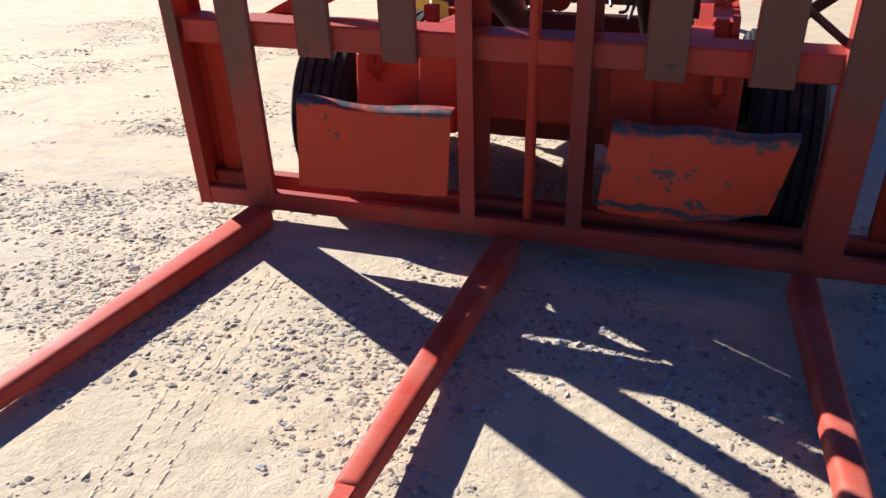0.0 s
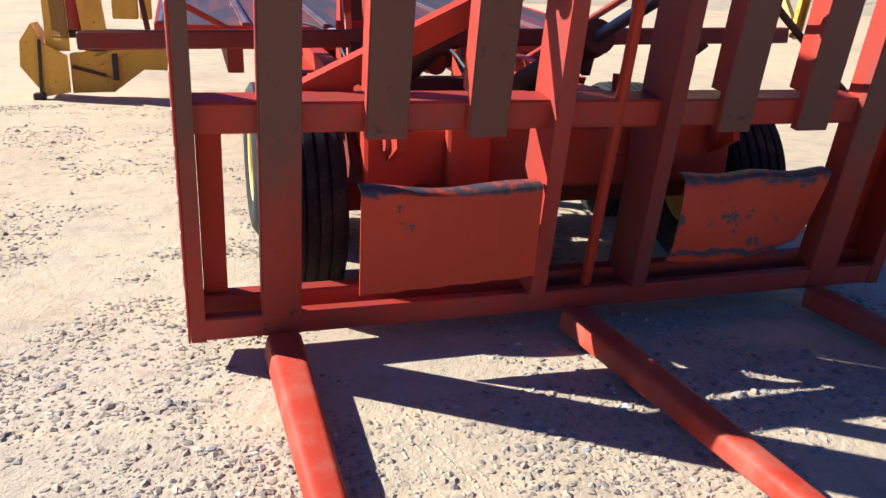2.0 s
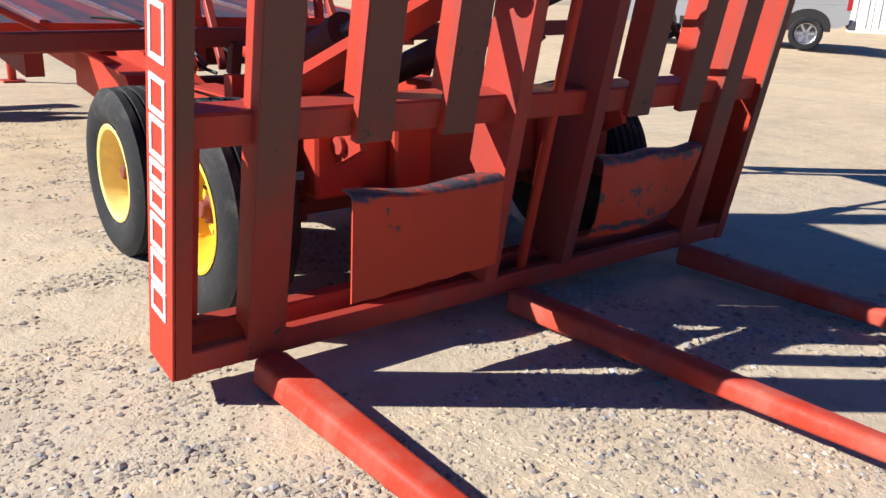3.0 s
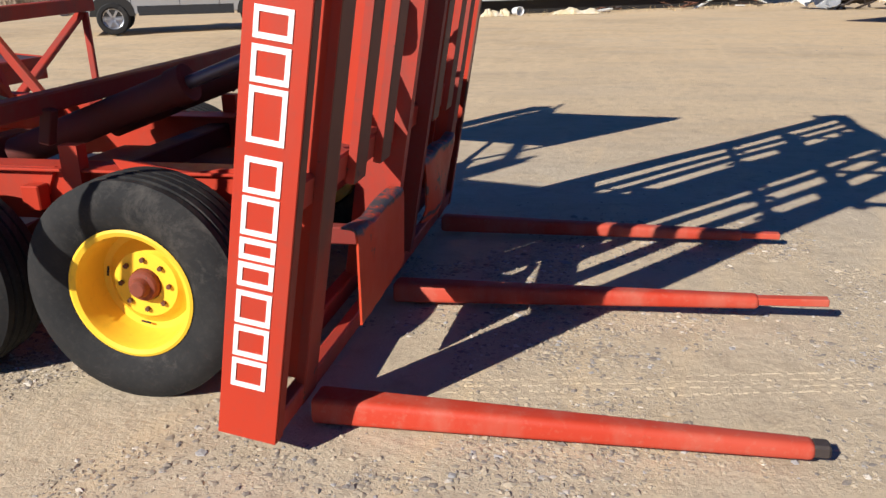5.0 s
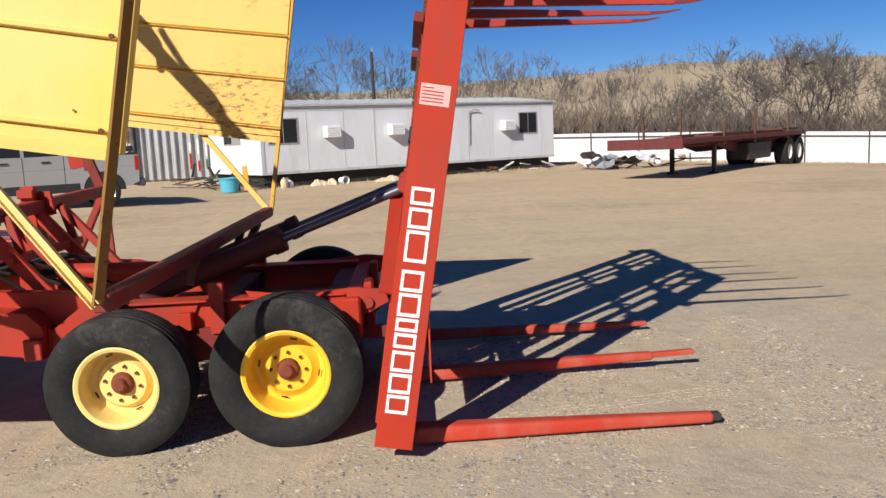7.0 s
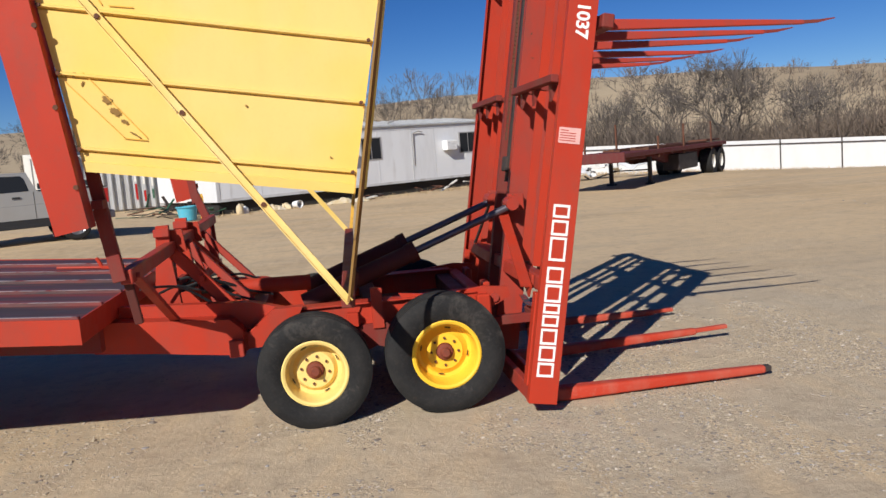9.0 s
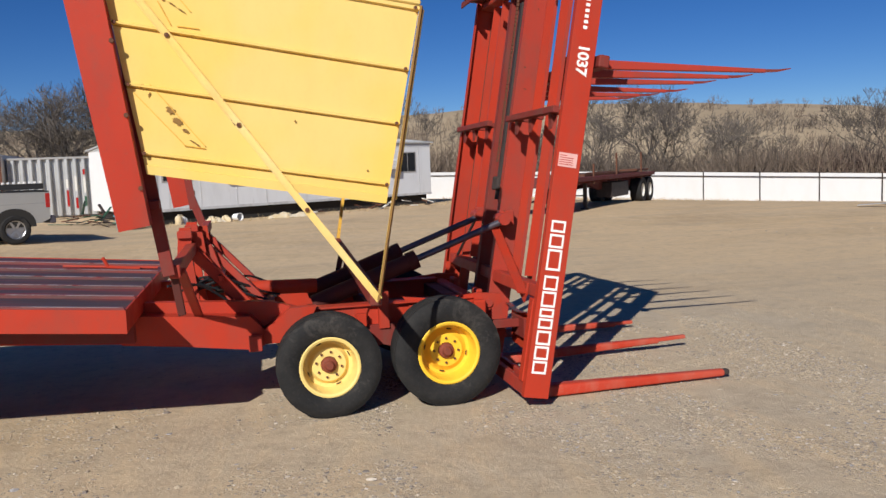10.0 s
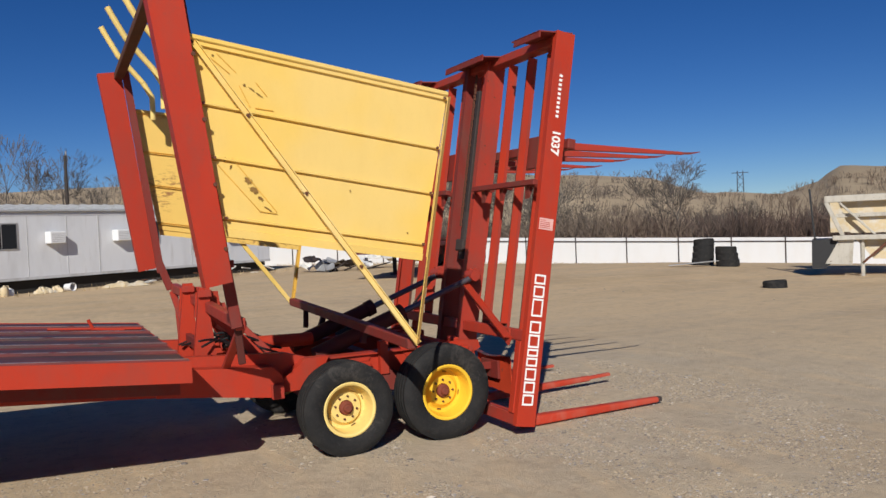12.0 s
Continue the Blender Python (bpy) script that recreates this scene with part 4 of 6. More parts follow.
# curved yellow fingers above the cross bar
for i, y in enumerate((1.3, 2.1, 2.85)):
    bm = B()
    pipe(bm, [(-2.62, y, 3.05), (-2.62, y, 3.28), (-2.70, y, 3.42), (-2.92, y, 3.68), (-3.04, y, 3.90), (-3.07, y, 3.96)], 0.027, 10)
    part("finger", bm, "yellow_pale", table, "curved yellow bale finger", True)

# pivot tower between the bed and the chassis
SH0, SH1 = Vector((-2.53, -0.25, 1.22)), Vector((-2.47, W + 0.17, 1.32))
shaft = part("pivot_tower", beam(B(), SH0, SH1, 0.07, 0.085, (0, 0, 1), 0.006), "red_worn", wagon, "red pivot tower with dark cross shaft and braces")
for y in (0.96, 1.74):
    z = 1.42
    up = part("tower_plate", prism(B(), [(-2.68, y, 0.60), (-2.60, y, 1.25), (-2.585, y, z), (-2.50, y, z), (-2.50, y, 1.15), (-2.44, y, 0.60)], (0, 0.06, 0)), "red", wagon, "bright red upright tower plate")
    part("tower_flange", box(B(), (-2.515, y + 0.061, 0.70), (-2.50, y + 0.15, z - 0.04), 0.002), "red_dark", up)
    part("tower_cap", box(B(), (-2.60, y - 0.035, 1.34), (-2.49, y - 0.002, 1.40), 0.006), "red_worn", up)
    part("tower_brace", beam(B(), (-2.49, y + 0.03, 1.22), (-2.08, y - 0.01, 0.77), 0.045, 0.085, (0, 0, 1), 0.005), "red", shaft)
    part("tower_brace", beam(B(), (-2.42, y + 0.2, 1.28), (-1.98, y + 0.12, 0.80), 0.04, 0.055, (0, 0, 1), 0.005), "red_worn", shaft)
    part("tower_upright", beam(B(), (-2.38, y + 0.14, 1.27), (-2.22, y + 0.10, 0.76), 0.045, 0.045, (1, 0, 0), 0.004), "red_worn", shaft)
    part("shaft_clamp", prism(B(), [(-2.62, y + 0.07, 1.17), (-2.60, y + 0.07, 1.38), (-2.42, y + 0.07, 1.38), (-2.40, y + 0.07, 1.22)], (0, 0.03, 0)), "red", shaft)
part("tower_cross", beam(B(), (-2.56, 1.021, 0.92), (-2.56, 1.739, 0.92), 0.05, 0.10, (0, 0, 1), 0.005), "red_dark", shaft)
part("tower_cross", beam(B(), (-2.30, 0.9, 1.02), (-2.30, 1.95, 1.02), 0.04, 0.05, (0, 0, 1), 0.004), "red", shaft)
part("link_arm", beam(B(), (-2.54, -0.19, 1.20), (-2.51, -0.15, 0.93), 0.03, 0.05, (1, 0, 0), 0.005), "maroon_shade", shaft)
part("link_arm", beam(B(), (-2.47, W + 0.10, 1.27), (-2.44, W + 0.07, 0.62), 0.03, 0.045, (1, 0, 0), 0.005), "red_worn", shaft)
for y, s in ((-0.17, 1), (W + 0.11, -1)):
    part("link_brace", beam(B(), (-2.50, y, 1.22 if s > 0 else 1.27), (-2.46, y + 0.88 * s, 0.76), 0.035, 0.06, (1, 0, 0), 0.005), "red_worn", shaft)
cylinder = part("table_cylinder", tube(B(), (-2.1, 1.25, 0.885), (-1.55, 1.30, 0.865), 0.06, 16), "red", wagon, "red hydraulic table cylinder", True)
part("table_cylinder_rod", tube(B(), (-2.36, 1.23, 0.895), (-2.1, 1.25, 0.885), 0.03, 12), "dark_steel", cylinder, "", True)


def hose(pts, r):
    """A bent hose as one smooth tube through its points."""
    dense = []
    n = len(pts)
    for i in range(n - 1):
        a, b, c, d = pts[max(i - 1, 0)], pts[i], pts[i + 1], pts[min(i + 2, n - 1)]
        for k in range(6):
            t = k / 6
            dense.append(0.5 * (2 * b + (c - a) * t + (2 * a - 5 * b + 4 * c - d) * t * t + (3 * b - a - 3 * c + d) * t ** 3))
    dense.append(pts[-1])
    bm = B()
    rings = []
    for i, p in enumerate(dense):
        d = dense[min(i + 1, len(dense) - 1)] - dense[max(i - 1, 0)]
        m, _ = frame_of(p, p + d, (0.11, 0.23, 0.95))
        rings.append([bm.verts.new(m @ Vector((r * math.cos(k * math.pi / 3), r * math.sin(k * math.pi / 3), 0))) for k in range(6)])
    for a, b in zip(rings, rings[1:]):
        for i in range(6):
            bm.faces.new((a[i], a[(i + 1) % 6], b[(i + 1) % 6], b[i]))
    bm.faces.new(rings[0])
    bm.faces.new(rings[-1])
    return bm


rng = random.Random(8)
for i in range(9):
    a = Vector((-2.62 + rng.uniform(-0.1, 0.15), 0.62 + i * 0.14, 0.88 + rng.uniform(0, 0.15)))
    b = Vector((-1.9 + rng.uniform(-0.3, 0.2), 0.95 + i * 0.1, 0.82))
    pts = []
    for k in range(6):
        t = k / 5
        p = a.lerp(b, t)
        p.z += (0.10 * math.sin(math.pi * t) if i % 2 else 0.08 * math.sin(1.6 * math.pi * t)) * rng.uniform(0.4, 1.2)
        p.y += 0.1 * math.sin(3 * t + i)
        pts.append(p)
    part("hose", hose(pts, 0.010), "hose", shaft, "black hydraulic hose", True)
# ---- front bed ----
def bed_z(x):
    return 0.985 + 0.085 * (-2.85 - x)


X0, X1, Y0, Y1 = -2.85, -7.2, -0.13, W + 0.13
def bed_rail(y):
    return prism(B(), [(X0, y, bed_z(X0) - 0.15), (X0, y, bed_z(X0)), (X1, y, bed_z(X1)), (X1, y, bed_z(X1) - 0.15)], (0, 0.012, 0))


bm = prism(B(), [(X0 - 0.004, Y0 + 0.012, bed_z(X0) - 0.15), (X0 - 0.004, Y0 + 0.012, bed_z(X0) - 0.004), (X0 - 0.016, Y0 + 0.012, bed_z(X0) - 0.004), (X0 - 0.016, Y0 + 0.012, bed_z(X0) - 0.15)], (0, Y1 - Y0 - 0.024, 0))
bed = part("bale_bed", bm, "red", wagon, "red-edged bale bed with a worn dark deck")
part("bed_rail", bed_rail(Y0), "red", bed)
part("bed_rail", bed_rail(Y1 - 0.012), "red", bed)
n = 6
for i in range(n):
    a = Y0 + 0.014 + (Y1 - Y0 - 0.028) * i / n
    b = Y0 + 0.014 + (Y1 - Y0 - 0.028) * (i + 1) / n - 0.004
    bm = B()
    for y0, y1, dz in ((a, a + 0.05, 0.018), (a + 0.05, b, 0.0)):
        prism(bm, [(X0 - 0.01, y0, bed_z(X0) - 0.03 + dz), (X0 - 0.01, y0, bed_z(X0) - 0.006 + dz), (X1, y0, bed_z(X1) - 0.006 + dz), (X1, y0, bed_z(X1) - 0.03 + dz)], (0, y1 - y0 - 0.001, 0))
    part("deck_sheet", bm, "deck", bed, "worn dark deck sheet with a raised rib")
    bm = B()
    prism(bm, [(X0 - 0.02, a + 0.012, bed_z(X0) + 0.0125), (X0 - 0.02, a + 0.012, bed_z(X0) + 0.0165), (X1, a + 0.012, bed_z(X1) + 0.0165), (X1, a + 0.012, bed_z(X1) + 0.0125)], (0, 0.022, 0))
    part("rib_edge", bm, "worn_edge", bed)
bm = B()
for x in (-3.0, -4.2, -5.4, -6.8):
    box(bm, (x - 0.05, Y0 + 0.02, bed_z(x) - 0.14), (x + 0.05, Y1 - 0.02, bed_z(x) - 0.035))
for y in (0.3, W - 0.4):
    prism(bm, [(X0 - 0.02, y, bed_z(X0) - 0.30), (X0 - 0.02, y, bed_z(X0) - 0.14), (X1, y, bed_z(X1) - 0.14), (X1, y, bed_z(X1) - 0.30)], (0, 0.1, 0))
part("under_frame", bm, "red_dark", bed)
bm = B()
pipe(bm, [(-3.05, 2.25, 1.0), (-3.32, 2.25, 1.03), (-3.36, 2.25, 1.12)], 0.016, 8)
pipe(bm, [(-2.9, 2.28, 0.995), (-3.7, 2.28, 1.06)], 0.012, 6)
part("bed_hook", bm, "red", bed, "bent red bale hook")

# yellow bale loader on the near front side
lo = part("bale_loader", prism(B(), [(-7.0, -1.14, 0.06), (-7.0, -1.14, 0.47), (-7.0, -0.72, 0.55), (-7.0, -0.14, 0.56), (-7.0, -0.14, 0.30), (-7.0, -0.40, 0.31), (-7.0, -0.72, 0.07)], (-0.14, 0, 0)), "yellow_rusty", wagon, "yellow bale loader chute at the front of the wagon")
part("loader_plate", box(B(), (-6.998, -0.80, 0.18), (-6.975, -0.66, 0.50), 0.01), "yellow_rusty", lo)
part("loader_plate", box(B(), (-6.974, -0.72, 0.20), (-6.95, -0.66, 0.48), 0.006), "dark_steel", lo)
part("loader_wear_bar", beam(B(), (-6.985, -1.12, 0.34), (-6.985, -0.70, 0.22), 0.02, 0.035, (0, 0, 1)), "rust", lo)
part("loader_shoe", prism(B(), [(-6.95, -1.62, 0.34), (-6.95, -1.42, 0.06), (-6.95, -1.40, 0.62), (-6.95, -1.48, 0.78), (-6.95, -1.60, 0.60)], (-0.5, 0.0, 0.0)), "yellow_rusty", lo)
part("shoe_face", prism(B(), [(-6.94, -1.41, 0.03), (-6.90, -1.15, 0.08), (-6.90, -1.15, 0.46), (-6.94, -1.41, 0.60)], (-0.03, 0.0, 0)), "yellow_rusty", lo)
part("shoe_edge", beam(B(), (-6.92, -1.44, 0.02), (-6.93, -1.41, 0.62), 0.03, 0.03, (1, 0, 0)), "dark_steel", lo)
part("shoe_foot", box(B(), (-7.0, -1.52, 0.0), (-6.88, -1.40, 0.07), 0.012), "dark_steel", lo)
for y0, y1, tilt in ((-1.36, -1.14, 0.0), (-0.98, -0.74, 0.1)):
    part("loader_column", prism(B(), [(-7.0, y0, 0.50), (-7.0, y1, 0.50), (-7.0, y1 - tilt, 1.65), (-7.0, y0 - tilt, 1.65)], (-0.12, 0, 0)), "yellow_rusty", lo)
part("loader_cross_tube", tube(B(), (-7.1, -1.14, 0.68), (-7.1, -0.2, 0.68), 0.05, 10), "dark_steel", lo, "", True)
part("loader_cross_tube", tube(B(), (-7.2, -1.0, 0.60), (-7.2, -0.05, 0.60), 0.04, 10), "dark_steel", lo, "", True)
part("loader_cylinder", tube(B(), (-7.05, -1.07, 0.72), (-7.05, -1.08, 1.5), 0.07, 14), "red_worn", lo, "", True)
part("loader_bracket", box(B(), (-7.12, -0.68, 0.84), (-7.0, -0.42, 1.25), 0.012), "yellow_rusty", lo)
part("loader_bracket", box(B(), (-7.10, -0.40, 0.84), (-6.98, -0.28, 1.30), 0.012), "yellow_rusty", lo)
part("loader_chute", beam(B(), (-7.1, -0.9, 0.40), (-7.25, 0.3, 0.85), 0.30, 0.12, (0, 0, 1), 0.02), "yellow_rusty", lo)

# drawbar and stand, so that the frame is carried at the front
bm = B()
beam(bm, (-7.3, 0.8, 1.0), (-9.2, 1.41, 0.62), 0.1, 0.16, (0, 0, 1), 0.01)
beam(bm, (-7.3, W - 0.8, 1.0), (-9.2, 1.41, 0.62), 0.1, 0.16, (0, 0, 1), 0.01)
tube(bm, (-8.9, 1.41, 0.0), (-8.9, 1.41, 0.66), 0.05, 12)
box(bm, (-9.02, 1.29, 0.0), (-8.78, 1.53, 0.02))
part("drawbar", bm, "red", chassis)

# ---- office trailer ----
HOUSE = pose(-5.6, 28.0, 0.0, 0, 0, 31)
L_H, W_H, Z0_H, Z1_H = 14.95, 6.2, 0.52, 3.12
house = thing("office_trailer", "long grey-white mobile office trailer above a shaded gap", "mobile home")
house.matrix_basis = HOUSE
bm = B()
box(bm, (0.02, 0.0, Z0_H), (L_H, W_H, Z1_H), 0.02)
box(bm, (0.0, -0.02, Z1_H - 0.16), (L_H + 0.02, 0.01, Z1_H - 0.08))
wall_h = part("wall", bm, "siding", house, "grey-white sheet siding")
part("end_wall", box(B(), (-0.03, -0.012, Z0_H - 0.02), (0.018, W_H + 0.012, Z1_H + 0.02), 0.01), "white_wall", house, "bright white end wall")
bm = B()
pts = [(-0.12, -0.12, Z1_H + 0.0), (-0.12, W_H / 2, Z1_H + 0.34), (-0.12, W_H + 0.12, Z1_H + 0.0), (-0.12, W_H + 0.12, Z1_H + 0.06), (-0.12, W_H / 2, Z1_H + 0.42), (-0.12, -0.12, Z1_H + 0.06)]
prism(bm, pts, (L_H + 0.24, 0, 0))
prism(bm, [(-0.06, 0.02, Z1_H), (-0.06, W_H - 0.02, Z1_H), (-0.06, W_H / 2, Z1_H + 0.36)], (0.06, 0, 0))
roof = part("roof", bm, "roof", house, "weathered low sheet-metal roof")
for i in range(26):
    x = 0.1 + i * 0.57
    part("roof_rib", prism(B(), [(x, -0.12, Z1_H + 0.063), (x, W_H / 2, Z1_H + 0.423), (x, W_H / 2, Z1_H + 0.455), (x, -0.12, Z1_H + 0.095)], (0.05, 0, 0)), "roof", roof)
for x, w in ((1.95, 0.02), (3.6, 0.025), (5.02, 0.045), (7.9, 0.02), (9.82, 0.045), (11.2, 0.02), (14.1, 0.02)):
    part("seam_strip", box(B(), (x, -0.012, Z0_H), (x + w, 0.0, Z1_H - 0.17)), "siding_seam", wall_h)
part("trim_strip", box(B(), (0.0, -0.014, Z0_H - 0.02), (L_H, 0.0, Z0_H + 0.09)), "siding_seam", house)
part("corner_trim", box(B(), (0.0, -0.02, Z0_H + 0.09), (0.14, -0.013, Z1_H - 0.16), 0.002), "siding_seam", house, "grey corner trim")
# solid near-black block in place of the shade below the floor
part("under_shade", box(B(), (0.15, 0.25, -0.15), (L_H - 0.15, W_H - 0.2, Z0_H)), "dark", house, "dark block standing in for the shade under the trailer")


def house_window(x, z, w, h, wall):
    g = part("window", box(B(), (x - 0.05, -0.03, z - 0.05), (x + w + 0.05, 0.002, z + h + 0.05), 0.008), "trim", house, "small sliding window with grey surround")
    for i in range(2):
        part("pane", box(B(), (x + i * w / 2 + 0.02, -0.036, z), (x + (i + 1) * w / 2 - 0.02, -0.0305, z + h)), "glass", g)
    return g


for x, w in ((0.35, 1.2), (7.0, 1.05), (12.8, 1.05)):
    house_window(x, 1.72, w, 0.92, 0)
g = part("end_window", box(B(), (-0.05, 2.12, 1.72), (-0.031, 4.15, 2.62), 0.006), "trim", house, "dark end window")
part("pane", box(B(), (-0.056, 3.17, 1.78), (-0.0505, 4.08, 2.56)), "glass", g)
part("pane", box(B(), (-0.056, 2.2, 1.78), (-0.0505, 3.1, 2.56)), "trim", g)
for x in (2.6, 5.6, 11.6):
    bm = B()
    box(bm, (x + 0.06, -0.40, 1.85), (x + 0.72, -0.016, 2.33), 0.03)
    ac = part("air_conditioner", bm, "white_wall", house, "boxy white window air conditioner")
    bm = B()
    for k in range(5):
        box(bm, (x + 0.13, -0.405, 1.93 + k * 0.07), (x + 0.65, -0.4005, 1.945 + k * 0.07))
    part("grille", bm, "trim", ac)
bm = B()
pipe(bm, [(9.9, -0.03, 1.3), (9.9, -0.06, 2.75), (10.2, -0.1, 2.85), (10.45, -0.1, 2.8)], 0.03, 8)
part("conduit", bm, "trim", house)
part("roof_vent", pipe(B(), [(8.9, 0.4, 3.0), (8.9, 0.4, 3.35), (9.2, 0.4, 3.4)], 0.05, 8), "trim", house)


def on_ground(x, y, dz=0.0, turn=0):
    return pose(x, y, ground_z(x, y) + dz, 0, 0, turn)


# clutter along the trailer
def house_pt(u, v):
    p = HOUSE @ Vector((u, v, 0))
    return p.x, p.y


tub = thing("plastic_tub", "light blue plastic tub standing by the trailer", "tub")
bm = B()
lathe(bm, [(0.0, 0.02), (0.30, 0.02), (0.37, 0.5), (0.41, 0.5), (0.41, 0.54), (0.36, 0.54), (0.28, 0.05), (0.0, 0.05)], 24, pose(0, 0, 0, 90))
part("tub_shell", bm, "blue", tub, "", True)
tub.matrix_basis = on_ground(-6.45, 25.9)
def place(ob, label, category, u, v, turn=0.0, dz=0.0, tip=(0, 0)):
    tagged(ob, label, category)
    hx, hy = house_pt(u, v)
    ob.matrix_basis = pose(hx, hy, ground_z(hx, hy) + dz, tip[0], tip[1], turn)
    return ob


def jug(u, v, mat, label, turn, h=0.36):
    bm = lathe(B(), [(0.0, 0.0), (0.13, 0.0), (0.14, 0.02), (0.14, h * 0.6), (0.11, h * 0.8), (0.035, h * 0.9), (0.035, h), (0.0, h)], 14, pose(0, 0, 0, 90))
    ob = place(part("jug", bm, mat, None, "", True), label, "jug", u, v, turn)
    part("jug_handle", hose([Vector((0.05, 0, h * 0.9)), Vector((0.15, 0, h * 0.92)), Vector((0.16, 0, h * 0.7)), Vector((0.12, 0, h * 0.6))], 0.016), mat, ob, "", True)
    return ob


def crumpled(name, u, v, size, mat, label, category, turn, seed):
    """A folded, sagging sheet or sack lying on the dirt."""
    bm = B()
    bmesh.ops.create_grid(bm, x_segments=14, y_segments=10, size=0.5)
    for p in bm.verts:
        x, y = p.co.x, p.co.y
        k = max(0.0, 1 - (2 * abs(x)) ** 3) * max(0.0, 1 - (2 * abs(y)) ** 3)
        n1 = noise.noise((x * 4, y * 4, seed))
        n2 = abs(noise.noise((x * 9, y * 9, seed + 3)))
        p.co = Vector((x * size[0] * (1 + 0.2 * n1), y * size[1] * (1 + 0.25 * n2), size[2] * (k * (0.55 + 0.6 * n1 + 0.5 * n2)) + 0.01))
    bmesh.ops.recalc_face_normals(bm, faces=bm.faces)
    bmesh.ops.solidify(bm, geom=list(bm.faces), thickness=-0.012)
    return place(part(name, bm, mat), label, category, u, v, turn)


def plank(u, v, size, mat, label, turn, tip=(0, 0), dz=0.0, name="scrap_board"):
    bm = box(B(), (-size[0] / 2, -size[1] / 2, 0), (size[0] / 2, size[1] / 2, size[2]), 0.006)
    return place(part(name, bm, mat), label, "board", u, v, turn, dz, tip)


def scrap_heap(u, v, mat, label, seed, count=9, reach=0.7):
    t = thing("scrap_heap", label, "scrap")
    hx, hy = house_pt(u, v)
    t.matrix_basis = on_ground(hx, hy)
    r = random.Random(seed)
    for k in range(count):
        p = Vector((r.gauss(0, reach * 0.5), r.gauss(0, reach * 0.35), 0.02 + 0.03 * k))
        d = Vector((r.gauss(0, 1), r.gauss(0, 1), r.uniform(-0.05, 0.35))).normalized() * r.uniform(0.35, 1.0) * reach
        bm = beam(B(), p, p + d, r.uniform(0.04, 0.22), r.uniform(0.015, 0.05), (0, 0, 1), 0.004)
        part("scrap_piece", bm, mat[k % len(mat)], t)
    return t


plank(-0.85, -0.5, (0.20, 0.03, 0.95), "yellow_rusty", "yellow and brown panel leaning by the trailer", 20, (-14, 0), 0.0, "junk_panel")
plank(-1.15, -0.4, (0.22, 0.04, 0.7), "dark_steel", "dark panel leaning by the trailer", 50, (-18, 0), 0.0, "junk_panel")
jug(0.57, -0.7, "cream", "pale plastic jug standing on the dirt", 30, 0.42)
jug(0.9, -0.5, "white_wall", "small white jug standing on the dirt", 130, 0.3)
crumpled("sack", 1.95, -1.0, (0.75, 0.45, 0.30), "cream", "crumpled cream plastic sack on the dirt", "sack", 25, 1)
crumpled("sack", 2.5, -0.9, (0.45, 0.35, 0.3), "cream", "crumpled white plastic sack on the dirt", "sack", 100, 5)
bk = lathe(B(), [(0.0, 0.0), (0.13, 0.0), (0.155, 0.34), (0.165, 0.34), (0.165, 0.37), (0.15, 0.37), (0.125, 0.02), (0.0, 0.02)], 18, pose(0, 0, 0, 90))
place(part("bucket", bk, "white_wall", None, "", True), "white plastic bucket lying on its side", "bucket", 2.95, -0.8, 40, 0.16, (88, 0))
crumpled("tarp", 5.1, -1.5, (1.7, 0.6, 0.26), "cream", "pale crumpled tarp spread on the dirt", "tarp", 12, 9)
plank(6.1, -1.3, (1.3, 0.25, 0.05), "white_worn", "pale scrap board lying on the dirt", 40, (0, -6), 0.05)
plank(11.0, -0.9, (1.6, 0.10, 0.06), "white_worn", "weathered timber propped under the trailer edge", 35, (0, -22), 0.1, "timber")
scrap_heap(10.4, -0.7, ("rust", "dark_steel", "rust"), "low heap of rusty scrap metal by the trailer", 3)
scrap_heap(13.0, -0.9, ("rust", "white_worn", "dark_steel"), "low heap of rusty scrap by the trailer", 4, 8, 0.9)
scrap_heap(7.0, -0.5, ("dark_steel", "rust"), "dark scrap lying by the trailer's lower edge", 6, 6, 0.5)
scrap_heap(-0.9, 0.2, ("dark_steel", "green", "dark_steel"), "dark scrap heap beside the trailer end", 7, 14, 0.9)
scrap_heap(-2.2, 1.4, ("dark_steel", "green", "rust"), "dark scrap heap beside the container", 8, 14, 1.1)
scrap_heap(-1.6, 0.8, ("dark_steel", "green", "plastic"), "dark scrap and brush heap by the container", 17, 16, 0.7)

# ---- storage container behind the truck ----
cont = thing("storage_container", "ribbed grey and white storage container", "container")
cont.matrix_basis = on_ground(-12.6, 35.0, 0.0, 3)
rib_pts = []
for i in range(17):
    x = i * 0.37
    rib_pts += [(x, 0, 0.1), (x + 0.15, 0, 0.1), (x + 0.17, -0.17, 0.1), (x + 0.21, -0.21, 0.1), (x + 0.31, -0.21, 0.1), (x + 0.35, -0.17, 0.1)]
rib_pts += [(6.3, 0, 0.1), (6.3, 0.098, 0.1), (0, 0.098, 0.1)]
part("container_wall", prism(B(), rib_pts, (0, 0, 2.58)), "galv", cont, "deeply ribbed grey wall")
part("container_box", box(B(), (0, 0.1, 0.0), (6.3, 2.5, 2.68), 0.02), "galv", cont)
part("top_rail", box(B(), (-0.01, -0.20, 2.682), (6.31, 0.12, 2.78), 0.01), "trim", cont, "grey top rail")
